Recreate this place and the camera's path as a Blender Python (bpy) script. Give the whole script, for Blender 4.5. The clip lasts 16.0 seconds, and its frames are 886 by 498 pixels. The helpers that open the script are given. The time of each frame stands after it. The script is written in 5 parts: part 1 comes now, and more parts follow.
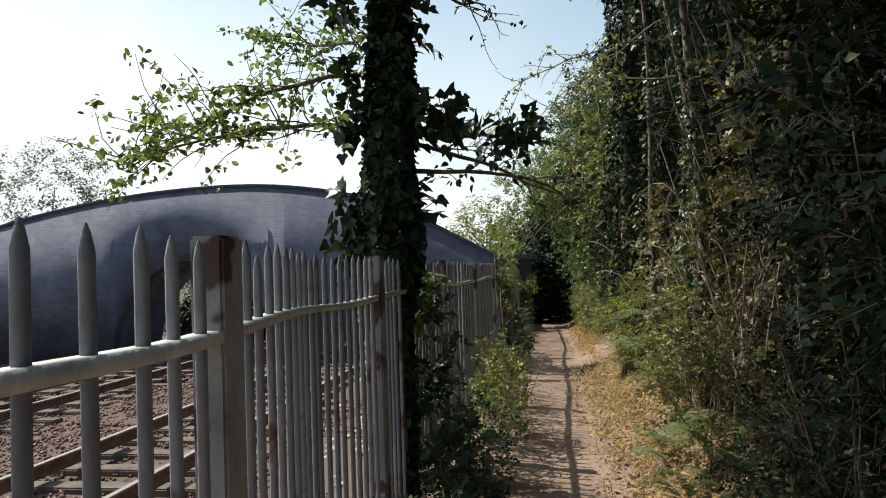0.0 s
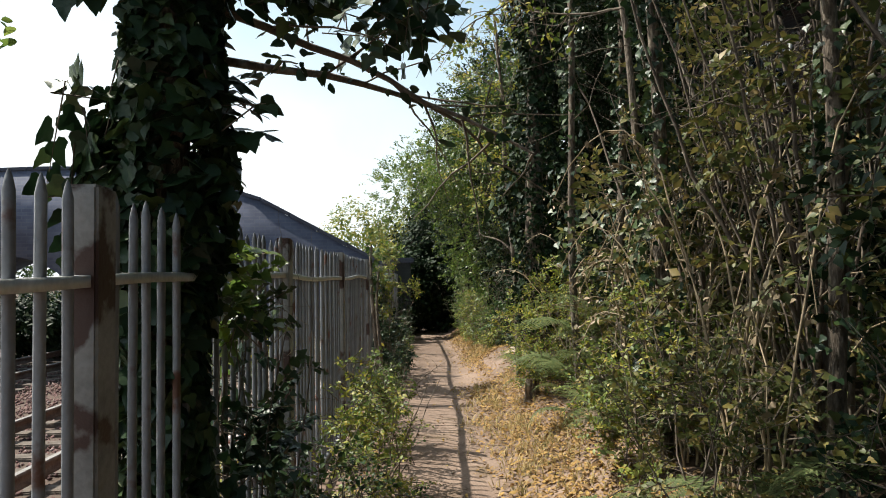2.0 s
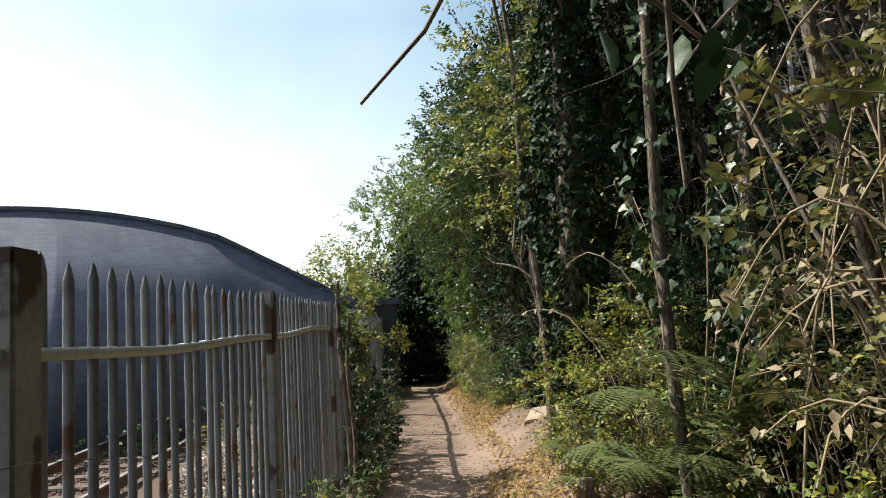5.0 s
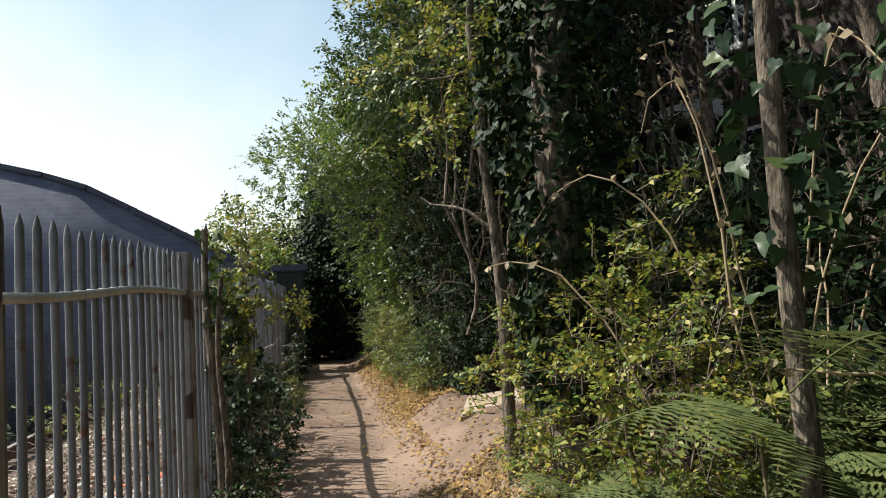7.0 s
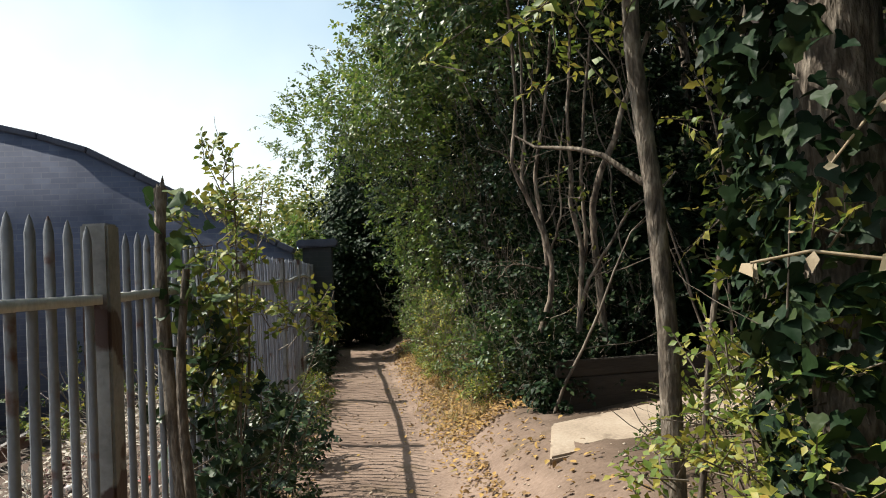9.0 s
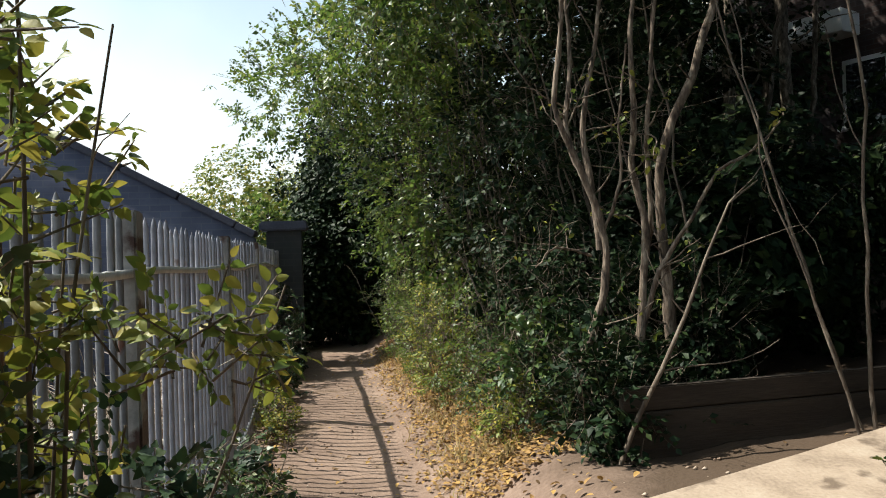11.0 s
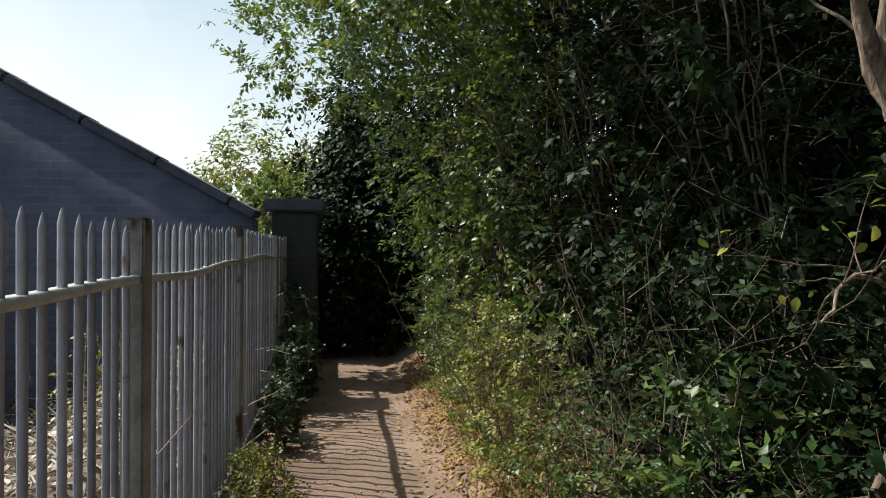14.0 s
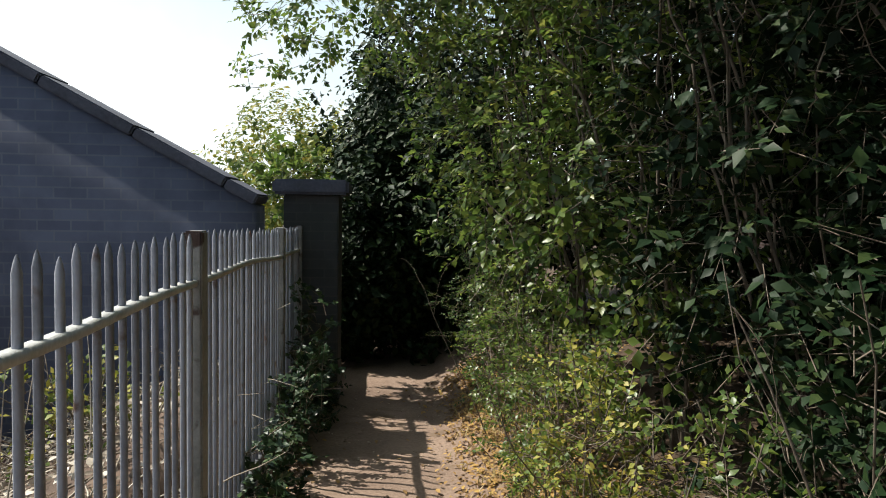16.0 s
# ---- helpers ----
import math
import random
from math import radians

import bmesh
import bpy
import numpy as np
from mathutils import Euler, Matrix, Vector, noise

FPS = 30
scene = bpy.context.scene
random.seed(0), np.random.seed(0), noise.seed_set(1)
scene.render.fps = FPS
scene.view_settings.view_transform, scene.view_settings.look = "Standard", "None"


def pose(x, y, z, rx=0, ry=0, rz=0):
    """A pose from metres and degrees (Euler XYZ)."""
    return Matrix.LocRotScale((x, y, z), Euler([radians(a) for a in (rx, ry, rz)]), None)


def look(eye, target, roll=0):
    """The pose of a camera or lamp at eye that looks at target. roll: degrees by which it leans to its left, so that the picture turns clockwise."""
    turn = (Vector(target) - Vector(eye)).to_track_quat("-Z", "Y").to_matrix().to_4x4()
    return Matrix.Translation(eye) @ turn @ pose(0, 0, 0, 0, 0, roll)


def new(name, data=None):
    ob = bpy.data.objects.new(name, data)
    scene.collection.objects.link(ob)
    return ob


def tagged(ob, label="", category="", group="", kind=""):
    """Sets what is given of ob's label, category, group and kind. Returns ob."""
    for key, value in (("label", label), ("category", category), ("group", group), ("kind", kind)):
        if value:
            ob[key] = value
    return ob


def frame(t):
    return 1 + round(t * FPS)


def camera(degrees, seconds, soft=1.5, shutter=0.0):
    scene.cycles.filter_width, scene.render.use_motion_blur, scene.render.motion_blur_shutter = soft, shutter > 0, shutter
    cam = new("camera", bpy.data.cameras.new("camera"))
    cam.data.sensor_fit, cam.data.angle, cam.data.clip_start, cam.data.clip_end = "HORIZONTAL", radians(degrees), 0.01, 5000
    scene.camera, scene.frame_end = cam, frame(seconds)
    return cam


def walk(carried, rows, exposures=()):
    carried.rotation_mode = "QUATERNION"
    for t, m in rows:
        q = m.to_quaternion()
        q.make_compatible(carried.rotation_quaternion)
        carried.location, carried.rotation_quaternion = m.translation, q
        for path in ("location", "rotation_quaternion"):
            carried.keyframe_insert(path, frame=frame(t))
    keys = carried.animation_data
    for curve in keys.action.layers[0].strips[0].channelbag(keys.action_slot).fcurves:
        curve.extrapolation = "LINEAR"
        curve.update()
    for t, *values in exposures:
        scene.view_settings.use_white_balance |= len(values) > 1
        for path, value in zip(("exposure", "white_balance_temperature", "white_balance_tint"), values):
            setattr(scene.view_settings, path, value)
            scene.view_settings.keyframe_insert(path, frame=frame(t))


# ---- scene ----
cam = camera(64.5, 16.0, soft=1.0)
METRES, EYE, TILT, LEAN, TURN = 12.5, 1.5, 1.8, 2.0, 8.0
ROWS = [
    (0.0, 0.0, 0.0, 0.0, 0.0, 0.0, -0.0),
    (0.5, 0.0016, 0.0408, -0.0057, -5.03, -0.08, -2.03),
    (1.0, 0.0033, 0.0736, -0.0092, -3.71, 0.58, 1.59),
    (1.5, 0.0087, 0.1032, -0.0081, -5.33, -0.72, -0.32),
    (2.0, 0.0116, 0.137, -0.0131, -10.02, 0.88, -1.35),
    (2.5, 0.0159, 0.1688, -0.0136, -11.38, 0.48, 2.45),
    (3.0, 0.0212, 0.1965, -0.0123, -11.62, 0.98, 0.42),
    (3.5, 0.0245, 0.2265, -0.0131, -10.4, 5.03, 0.52),
    (6.0, 0.0452, 0.3639, -0.0147, -13.18, 3.41, 2.22),
    (6.5, 0.0499, 0.3968, -0.0181, -17.08, 3.22, 1.64),
    (7.0, 0.0591, 0.4296, -0.0217, -18.11, 1.83, 0.26),
    (7.5, 0.0646, 0.4593, -0.0193, -13.23, 0.48, -0.44),
    (8.0, 0.066, 0.4899, -0.0199, -15.12, 2.13, -2.51),
    (8.5, 0.0734, 0.5219, -0.0225, -16.97, 2.23, -1.8),
    (9.0, 0.0767, 0.5519, -0.0182, -15.62, -0.34, -0.02),
    (9.5, 0.0787, 0.585, -0.022, -16.09, -1.02, -0.7),
    (10.0, 0.0811, 0.6143, -0.0247, -17.03, -0.91, 0.87),
    (12.5, 0.1144, 0.7615, -0.0254, -19.21, -0.95, -3.67),
    (13.0, 0.1132, 0.7838, -0.0236, -18.75, 0.35, -2.19),
    (13.5, 0.1178, 0.8124, -0.0214, -14.73, -1.17, -1.98),
    (14.0, 0.1213, 0.8381, -0.0243, -15.69, -2.08, -3.11),
    (14.5, 0.1273, 0.8664, -0.0231, -16.28, -3.65, -3.47),
    (15.0, 0.1327, 0.8904, -0.0202, -16.23, -2.83, -3.13),
    (15.5, 0.141, 0.9174, -0.0197, -17.65, -2.01, -5.62),
    (16.0, 0.1442, 0.9495, -0.016, -12.37, -4.47, -3.29),
]
walk(cam, [(t, pose(0, 0, EYE, TILT, LEAN, TURN) @ pose(METRES * x, METRES * y, METRES * z, 90 + pitch, roll, yaw)) for t, x, y, z, yaw, pitch, roll in ROWS],
     [(0, 0.55), (0.5, 0.7), (1.0, 0.85), (1.5, 0.75), (2.5, 0.95), (3.5, 1.05), (6, 0.65), (12.5, 0.8), (13.0, 0.8), (13.5, 0.45), (14.5, 0.5), (15.5, 0.7), (16, 0.7)])

# ---- world, sun and exposure ----
SUN_EL, SUN_AZ = radians(53), radians(20)       # height; turn ahead of square to the fence
sun_way = Vector((-math.cos(SUN_EL) * math.cos(SUN_AZ), math.cos(SUN_EL) * math.sin(SUN_AZ), math.sin(SUN_EL)))
world = bpy.data.worlds.new("sky")
scene.world = world
world.use_nodes = True
wn, wl = world.node_tree.nodes, world.node_tree.links
sky = wn.new("ShaderNodeTexSky")
sky.sky_type = "NISHITA"
sky.sun_disc = False
sky.sun_elevation = SUN_EL
sky.sun_rotation = math.atan2(sun_way.x, sun_way.y)
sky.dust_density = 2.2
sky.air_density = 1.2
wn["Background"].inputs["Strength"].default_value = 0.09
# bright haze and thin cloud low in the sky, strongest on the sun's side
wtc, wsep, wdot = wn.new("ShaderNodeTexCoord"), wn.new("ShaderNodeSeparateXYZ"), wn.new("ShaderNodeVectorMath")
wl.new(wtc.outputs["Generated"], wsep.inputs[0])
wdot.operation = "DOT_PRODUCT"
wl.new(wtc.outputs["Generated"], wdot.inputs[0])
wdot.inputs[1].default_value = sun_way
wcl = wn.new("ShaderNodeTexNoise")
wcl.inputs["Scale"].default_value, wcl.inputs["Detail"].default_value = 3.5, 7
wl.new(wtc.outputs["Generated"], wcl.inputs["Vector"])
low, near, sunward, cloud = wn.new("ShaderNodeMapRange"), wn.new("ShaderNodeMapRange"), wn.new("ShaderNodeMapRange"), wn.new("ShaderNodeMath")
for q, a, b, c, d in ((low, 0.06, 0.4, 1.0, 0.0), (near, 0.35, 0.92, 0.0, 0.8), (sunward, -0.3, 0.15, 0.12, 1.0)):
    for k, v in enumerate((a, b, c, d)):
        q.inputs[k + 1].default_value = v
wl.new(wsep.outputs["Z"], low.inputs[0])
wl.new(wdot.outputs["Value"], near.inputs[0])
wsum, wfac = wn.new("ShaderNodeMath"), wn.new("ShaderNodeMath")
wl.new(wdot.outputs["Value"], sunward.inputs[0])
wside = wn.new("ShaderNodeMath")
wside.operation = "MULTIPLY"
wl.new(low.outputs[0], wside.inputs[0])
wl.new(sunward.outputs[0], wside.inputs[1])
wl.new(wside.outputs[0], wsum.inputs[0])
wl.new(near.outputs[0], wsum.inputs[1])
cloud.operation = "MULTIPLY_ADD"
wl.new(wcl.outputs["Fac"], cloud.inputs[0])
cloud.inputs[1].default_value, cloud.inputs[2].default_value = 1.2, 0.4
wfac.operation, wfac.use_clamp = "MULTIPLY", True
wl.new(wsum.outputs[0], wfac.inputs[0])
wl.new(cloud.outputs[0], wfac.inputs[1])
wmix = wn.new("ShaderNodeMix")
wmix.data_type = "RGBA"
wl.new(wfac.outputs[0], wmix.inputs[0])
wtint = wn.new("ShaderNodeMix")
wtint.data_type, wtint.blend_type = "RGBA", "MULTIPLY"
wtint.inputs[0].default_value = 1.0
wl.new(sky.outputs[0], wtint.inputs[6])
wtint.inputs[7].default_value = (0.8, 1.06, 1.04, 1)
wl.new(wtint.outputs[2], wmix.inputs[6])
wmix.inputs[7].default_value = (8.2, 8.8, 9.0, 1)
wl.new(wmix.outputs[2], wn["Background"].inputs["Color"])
sun_lamp = new("sun", bpy.data.lights.new("sun", "SUN"))
sun_lamp.data.energy, sun_lamp.data.angle, sun_lamp.data.color = 4.9, radians(0.55), (1.0, 0.965, 0.85)
sun_lamp.matrix_world = look((0, 0, 30), Vector((0, 0, 30)) - sun_way)

rng = np.random.default_rng(7)


# ---- materials ----
def mat(name, ramp, rough=0.8, scale=8.0, fine=60.0, bump=0.3, metal=0.0, per="", translucent=0.0, spec=0.4, stain=None, stretch=(1, 1, 1), stain_at=(0.58, 0.66), stain_scale=3.0):
    """A surface: coarse and fine noise through a colour ramp, optional piece-by-piece shift, stains and relief."""
    m = bpy.data.materials.new(name)
    m.use_nodes = True
    n, l = m.node_tree.nodes, m.node_tree.links
    bsdf = n["Principled BSDF"]
    tc, mp = n.new("ShaderNodeTexCoord"), n.new("ShaderNodeMapping")
    mp.inputs["Scale"].default_value = stretch
    l.new(tc.outputs["Object"], mp.inputs["Vector"])
    a, b = n.new("ShaderNodeTexNoise"), n.new("ShaderNodeTexNoise")
    a.inputs["Scale"].default_value, b.inputs["Scale"].default_value = scale, fine
    a.inputs["Detail"].default_value, b.inputs["Detail"].default_value = 5, 4
    for q in (a, b):
        l.new(mp.outputs[0], q.inputs["Vector"])
    mix = n.new("ShaderNodeMath")
    mix.operation = "MULTIPLY_ADD"
    l.new(b.outputs["Fac"], mix.inputs[0])
    mix.inputs[1].default_value = 0.45
    half = n.new("ShaderNodeMath")
    half.operation = "MULTIPLY_ADD"
    l.new(a.outputs["Fac"], half.inputs[0])
    half.inputs[1].default_value, half.inputs[2].default_value = 0.9, -0.17
    l.new(half.outputs[0], mix.inputs[2])
    fac = mix.outputs[0]
    if per:
        src = n.new("ShaderNodeNewGeometry") if per == "island" else n.new("ShaderNodeObjectInfo")
        out = src.outputs["Random Per Island"] if per == "island" else src.outputs["Random"]
        k = n.new("ShaderNodeMath")
        k.operation = "MULTIPLY_ADD"
        l.new(out, k.inputs[0])
        k.inputs[1].default_value = 0.75 if per == "island" else 0.4
        sub = n.new("ShaderNodeMath")
        sub.operation = "MULTIPLY_ADD"
        l.new(fac, sub.inputs[0])
        sub.inputs[1].default_value, sub.inputs[2].default_value = 0.5, -0.13 if per == "island" else 0.05
        l.new(sub.outputs[0], k.inputs[2])
        fac = k.outputs[0]
    cr = n.new("ShaderNodeValToRGB")
    el = cr.color_ramp.elements
    while len(el) < len(ramp):
        el.new(0.5)
    for e, (p, c) in zip(el, ramp):
        e.position, e.color = p, (*c, 1)
    l.new(fac, cr.inputs[0])
    col = cr.outputs[0]
    if stain:
        s = n.new("ShaderNodeTexNoise")
        s.inputs["Scale"].default_value, s.inputs["Detail"].default_value = stain_scale, 6
        wo = n.new("ShaderNodeNewGeometry")
        l.new(wo.outputs["Position"], s.inputs["Vector"])
        sr = n.new("ShaderNodeMapRange")
        sr.inputs[1].default_value, sr.inputs[2].default_value = stain_at
        l.new(s.outputs["Fac"], sr.inputs[0])
        mx = n.new("ShaderNodeMix")
        mx.data_type = "RGBA"
        l.new(sr.outputs[0], mx.inputs[0])
        l.new(col, mx.inputs[6])
        mx.inputs[7].default_value = (*stain, 1)
        col = mx.outputs[2]
    l.new(col, bsdf.inputs["Base Color"])
    bsdf.inputs["Roughness"].default_value, bsdf.inputs["Metallic"].default_value = rough, metal
    bsdf.inputs["Specular IOR Level"].default_value = spec
    if bump:
        bp = n.new("ShaderNodeBump")
        bp.inputs["Strength"].default_value, bp.inputs["Distance"].default_value = bump, 0.02
        l.new(mix.outputs[0], bp.inputs["Height"])
        l.new(bp.outputs[0], bsdf.inputs["Normal"])
    if translucent:
        tr, ms = n.new("ShaderNodeBsdfTranslucent"), n.new("ShaderNodeMixShader")
        l.new(col, tr.inputs["Color"])
        ms.inputs[0].default_value = translucent
        l.new(bsdf.outputs[0], ms.inputs[1])
        l.new(tr.outputs[0], ms.inputs[2])
        l.new(ms.outputs[0], n["Material Output"].inputs["Surface"])
    return m


PAINT = mat("weathered_grey_paint", [(0.25, (0.09, 0.092, 0.1)), (0.55, (0.165, 0.17, 0.185)), (0.8, (0.25, 0.255, 0.27))], 0.55, 9, 70, 0.25, per="object", stain=(0.1, 0.045, 0.03), stain_scale=9, stain_at=(0.6, 0.68))
# paler, less rusty paint past y 10.8, with sky light put into it
PAINT_PALE = mat("skylit_pale_paint", [(0.25, (0.15, 0.153, 0.18)), (0.55, (0.27, 0.275, 0.32)), (0.8, (0.37, 0.375, 0.43))], 0.5, 9, 70, 0.25, per="object", stain=(0.12, 0.07, 0.055), stain_scale=9, stain_at=(0.64, 0.72))
BARK = mat("grey_bark", [(0.3, (0.028, 0.021, 0.016)), (0.5, (0.11, 0.085, 0.064)), (0.7, (0.26, 0.215, 0.17))], 0.9, 34, 110, 1.0, stretch=(1, 1, 0.3))
TWIG = mat("pale_twig", [(0.25, (0.055, 0.04, 0.03)), (0.5, (0.12, 0.092, 0.07)), (0.8, (0.25, 0.21, 0.165))], 0.85, 20, 90, 0.5, stretch=(1, 1, 0.3))
GREEN = [(0.0, (0.014, 0.034, 0.011)), (0.35, (0.03, 0.064, 0.017)), (0.65, (0.06, 0.1, 0.024)), (0.88, (0.12, 0.14, 0.03)), (1.0, (0.26, 0.19, 0.035))]
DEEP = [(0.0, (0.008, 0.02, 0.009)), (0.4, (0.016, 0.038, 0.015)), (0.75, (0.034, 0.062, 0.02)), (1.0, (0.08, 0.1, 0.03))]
GOLD = [(0.0, (0.055, 0.1, 0.02)), (0.35, (0.13, 0.18, 0.03)), (0.65, (0.24, 0.245, 0.04)), (0.9, (0.38, 0.31, 0.06)), (1.0, (0.28, 0.15, 0.04))]
LITTER = [(0.0, (0.09, 0.055, 0.03)), (0.3, (0.2, 0.12, 0.055)), (0.6, (0.34, 0.2, 0.07)), (0.85, (0.4, 0.25, 0.07)), (1.0, (0.2, 0.18, 0.05))]
LEAF = mat("green_leaf", GREEN, 0.5, 5, 80, 0.1, per="island", translucent=0.25, spec=0.35)
IVY = mat("ivy_leaf", DEEP, 0.42, 5, 80, 0.1, per="island", translucent=0.12, spec=0.32)
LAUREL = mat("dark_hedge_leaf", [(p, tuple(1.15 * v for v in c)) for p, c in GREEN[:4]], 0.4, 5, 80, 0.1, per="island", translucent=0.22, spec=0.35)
YELLOW = mat("autumn_leaf", GOLD, 0.5, 5, 80, 0.1, per="island", translucent=0.35)
THICKET = mat("olive_thicket_leaf", [(0.0, (0.035, 0.055, 0.014)), (0.4, (0.085, 0.1, 0.026)), (0.7, (0.18, 0.16, 0.045)), (1.0, (0.3, 0.19, 0.075))], 0.5, 5, 80, 0.1, per="island", translucent=0.3, spec=0.35)
RUBBLE = mat("rubble", [(0.0, (0.06, 0.05, 0.05)), (0.3, (0.3, 0.28, 0.27)), (0.55, (0.6, 0.58, 0.56)), (0.75, (0.5, 0.12, 0.07)), (1.0, (0.6, 0.3, 0.12))], 0.8, 10, 60, 0.2, per="island")
# lighter, yellower leaf green with sunlight put into the colour
LIME = mat("sun_painted_leaf", [(0.0, (0.03, 0.06, 0.015)), (0.35, (0.08, 0.135, 0.028)), (0.7, (0.15, 0.205, 0.042)), (1.0, (0.27, 0.26, 0.06))], 0.36, 5, 80, 0.1, per="island", translucent=0.54, spec=0.5)
# DEEP leaf colours cut to 0.6: deep shade is put into them
SHADE = mat("shade_painted_leaf", [(p, tuple(0.6 * v for v in c)) for p, c in DEEP], 0.5, 5, 80, 0.1, per="island", translucent=0.05, spec=0.12)
FERN = mat("bracken", [(0.0, (0.055, 0.085, 0.026)), (0.5, (0.11, 0.145, 0.05)), (0.85, (0.17, 0.18, 0.065)), (1.0, (0.28, 0.2, 0.08))], 0.6, 5, 80, 0.1, per="island", translucent=0.3)
DEAD = mat("fallen_leaf", LITTER, 0.8, 5, 80, 0.2, per="island", translucent=0.15)


def brick_mat(name, c1, c2, mortar, stain=(0.03, 0.03, 0.035), relief=0.6):
    m = bpy.data.materials.new(name)
    m.use_nodes = True
    n, l = m.node_tree.nodes, m.node_tree.links
    bsdf = n["Principled BSDF"]
    tc, sep, comb, add = n.new("ShaderNodeTexCoord"), n.new("ShaderNodeSeparateXYZ"), n.new("ShaderNodeCombineXYZ"), n.new("ShaderNodeMath")
    l.new(tc.outputs["Object"], sep.inputs[0])
    l.new(sep.outputs["X"], add.inputs[0])
    l.new(sep.outputs["Y"], add.inputs[1])
    l.new(add.outputs[0], comb.inputs["X"])
    l.new(sep.outputs["Z"], comb.inputs["Y"])
    bt = n.new("ShaderNodeTexBrick")
    bt.inputs["Scale"].default_value = 1.0
    bt.inputs["Brick Width"].default_value, bt.inputs["Row Height"].default_value, bt.inputs["Mortar Size"].default_value = 0.225, 0.075, 0.006
    bt.inputs["Color1"].default_value, bt.inputs["Color2"].default_value, bt.inputs["Mortar"].default_value = (*c1, 1), (*c2, 1), (*mortar, 1)
    l.new(comb.outputs[0], bt.inputs["Vector"])
    ns = n.new("ShaderNodeTexNoise")
    ns.inputs["Scale"].default_value, ns.inputs["Detail"].default_value, ns.inputs["Roughness"].default_value = 1.6, 9, 0.62
    l.new(tc.outputs["Object"], ns.inputs["Vector"])
    mr = n.new("ShaderNodeMapRange")
    mr.inputs[1].default_value, mr.inputs[2].default_value, mr.inputs[4].default_value = 0.42, 0.68, 0.85
    l.new(ns.outputs["Fac"], mr.inputs[0])
    mx = n.new("ShaderNodeMix")
    mx.data_type = "RGBA"
    l.new(mr.outputs[0], mx.inputs[0])
    l.new(bt.outputs["Color"], mx.inputs[6])
    mx.inputs[7].default_value = (*stain, 1)
    l.new(mx.outputs[2], bsdf.inputs["Base Color"])
    bsdf.inputs["Roughness"].default_value = 0.85
    bp = n.new("ShaderNodeBump")
    bp.inputs["Strength"].default_value, bp.inputs["Distance"].default_value = relief, 0.012
    bp.invert = True
    l.new(bt.outputs["Fac"], bp.inputs["Height"])
    if relief:
        l.new(bp.outputs[0], bsdf.inputs["Normal"])
    return m


# sooty brick tinted blue: bluish shadow and haze are put into the colour
BRIDGE = brick_mat("sooty_blue_shade_brick", (0.125, 0.135, 0.195), (0.09, 0.098, 0.15), (0.145, 0.15, 0.19), (0.06, 0.067, 0.105), relief=0)
# red brick cut close to black, so the wall's shade is in its colour
REDBRICK = brick_mat("shade_darkened_red_brick", (0.06, 0.032, 0.026), (0.045, 0.025, 0.022), (0.07, 0.06, 0.056))
# near-black brick with a slight green tint
DARKBRICK = brick_mat("green_black_brick", (0.05, 0.05, 0.055), (0.035, 0.04, 0.045), (0.06, 0.06, 0.06), (0.02, 0.028, 0.022), relief=0)
COPING = mat("coping_stone", [(0.25, (0.04, 0.042, 0.06)), (0.6, (0.075, 0.08, 0.11)), (0.85, (0.12, 0.125, 0.16))], 0.9, 3, 40, 0.4)
CONCRETE = mat("pale_concrete", [(0.2, (0.2, 0.15, 0.11)), (0.5, (0.34, 0.265, 0.2)), (0.8, (0.42, 0.35, 0.275))], 0.9, 4, 60, 0.4, stain=(0.15, 0.11, 0.08), stain_scale=5)
STEEL = mat("rail_steel", [(0.3, (0.1, 0.06, 0.045)), (0.6, (0.2, 0.13, 0.1)), (0.9, (0.3, 0.22, 0.18))], 0.75, 8, 60, 0.2)
SHINE = mat("rail_head", [(0.2, (0.16, 0.14, 0.13)), (0.8, (0.28, 0.26, 0.25))], 0.65, 8, 60, 0.05)
SLEEPER = mat("grey_sleeper", [(0.25, (0.06, 0.045, 0.036)), (0.7, (0.15, 0.12, 0.1))], 0.95, 6, 50, 0.5)
BALLAST = mat("ballast_stone", [(0.0, (0.04, 0.022, 0.021)), (0.4, (0.115, 0.058, 0.053)), (0.75, (0.18, 0.11, 0.1)), (1.0, (0.3, 0.24, 0.23))], 0.95, 10, 60, 0.3, per="island")
WHITE = mat("white_paint", [(0.2, (0.6, 0.6, 0.6)), (0.8, (0.8, 0.8, 0.79))], 0.4, 6, 60, 0.05)
PLANK = mat("old_board", [(0.2, (0.025, 0.019, 0.014)), (0.6, (0.055, 0.042, 0.032)), (0.85, (0.09, 0.07, 0.055))], 0.85, 5, 40, 0.5, stretch=(0.3, 1, 3))
ROOFTILE = mat("slate", [(0.2, (0.05, 0.05, 0.055)), (0.8, (0.14, 0.13, 0.13))], 0.7, 3, 30, 0.4)
GLASS = bpy.data.materials.new("window_glass")
GLASS.use_nodes = True
GLASS.node_tree.nodes["Principled BSDF"].inputs["Base Color"].default_value = (0.02, 0.025, 0.03, 1)
GLASS.node_tree.nodes["Principled BSDF"].inputs["Roughness"].default_value = 0.03
GLASS.node_tree.nodes["Principled BSDF"].inputs["Specular IOR Level"].default_value = 1.0


# ---- mesh helpers ----
def smooth(a, b, x):
    t = np.clip((np.asarray(x, float) - a) / (b - a), 0, 1)
    return t * t * (3 - 2 * t)


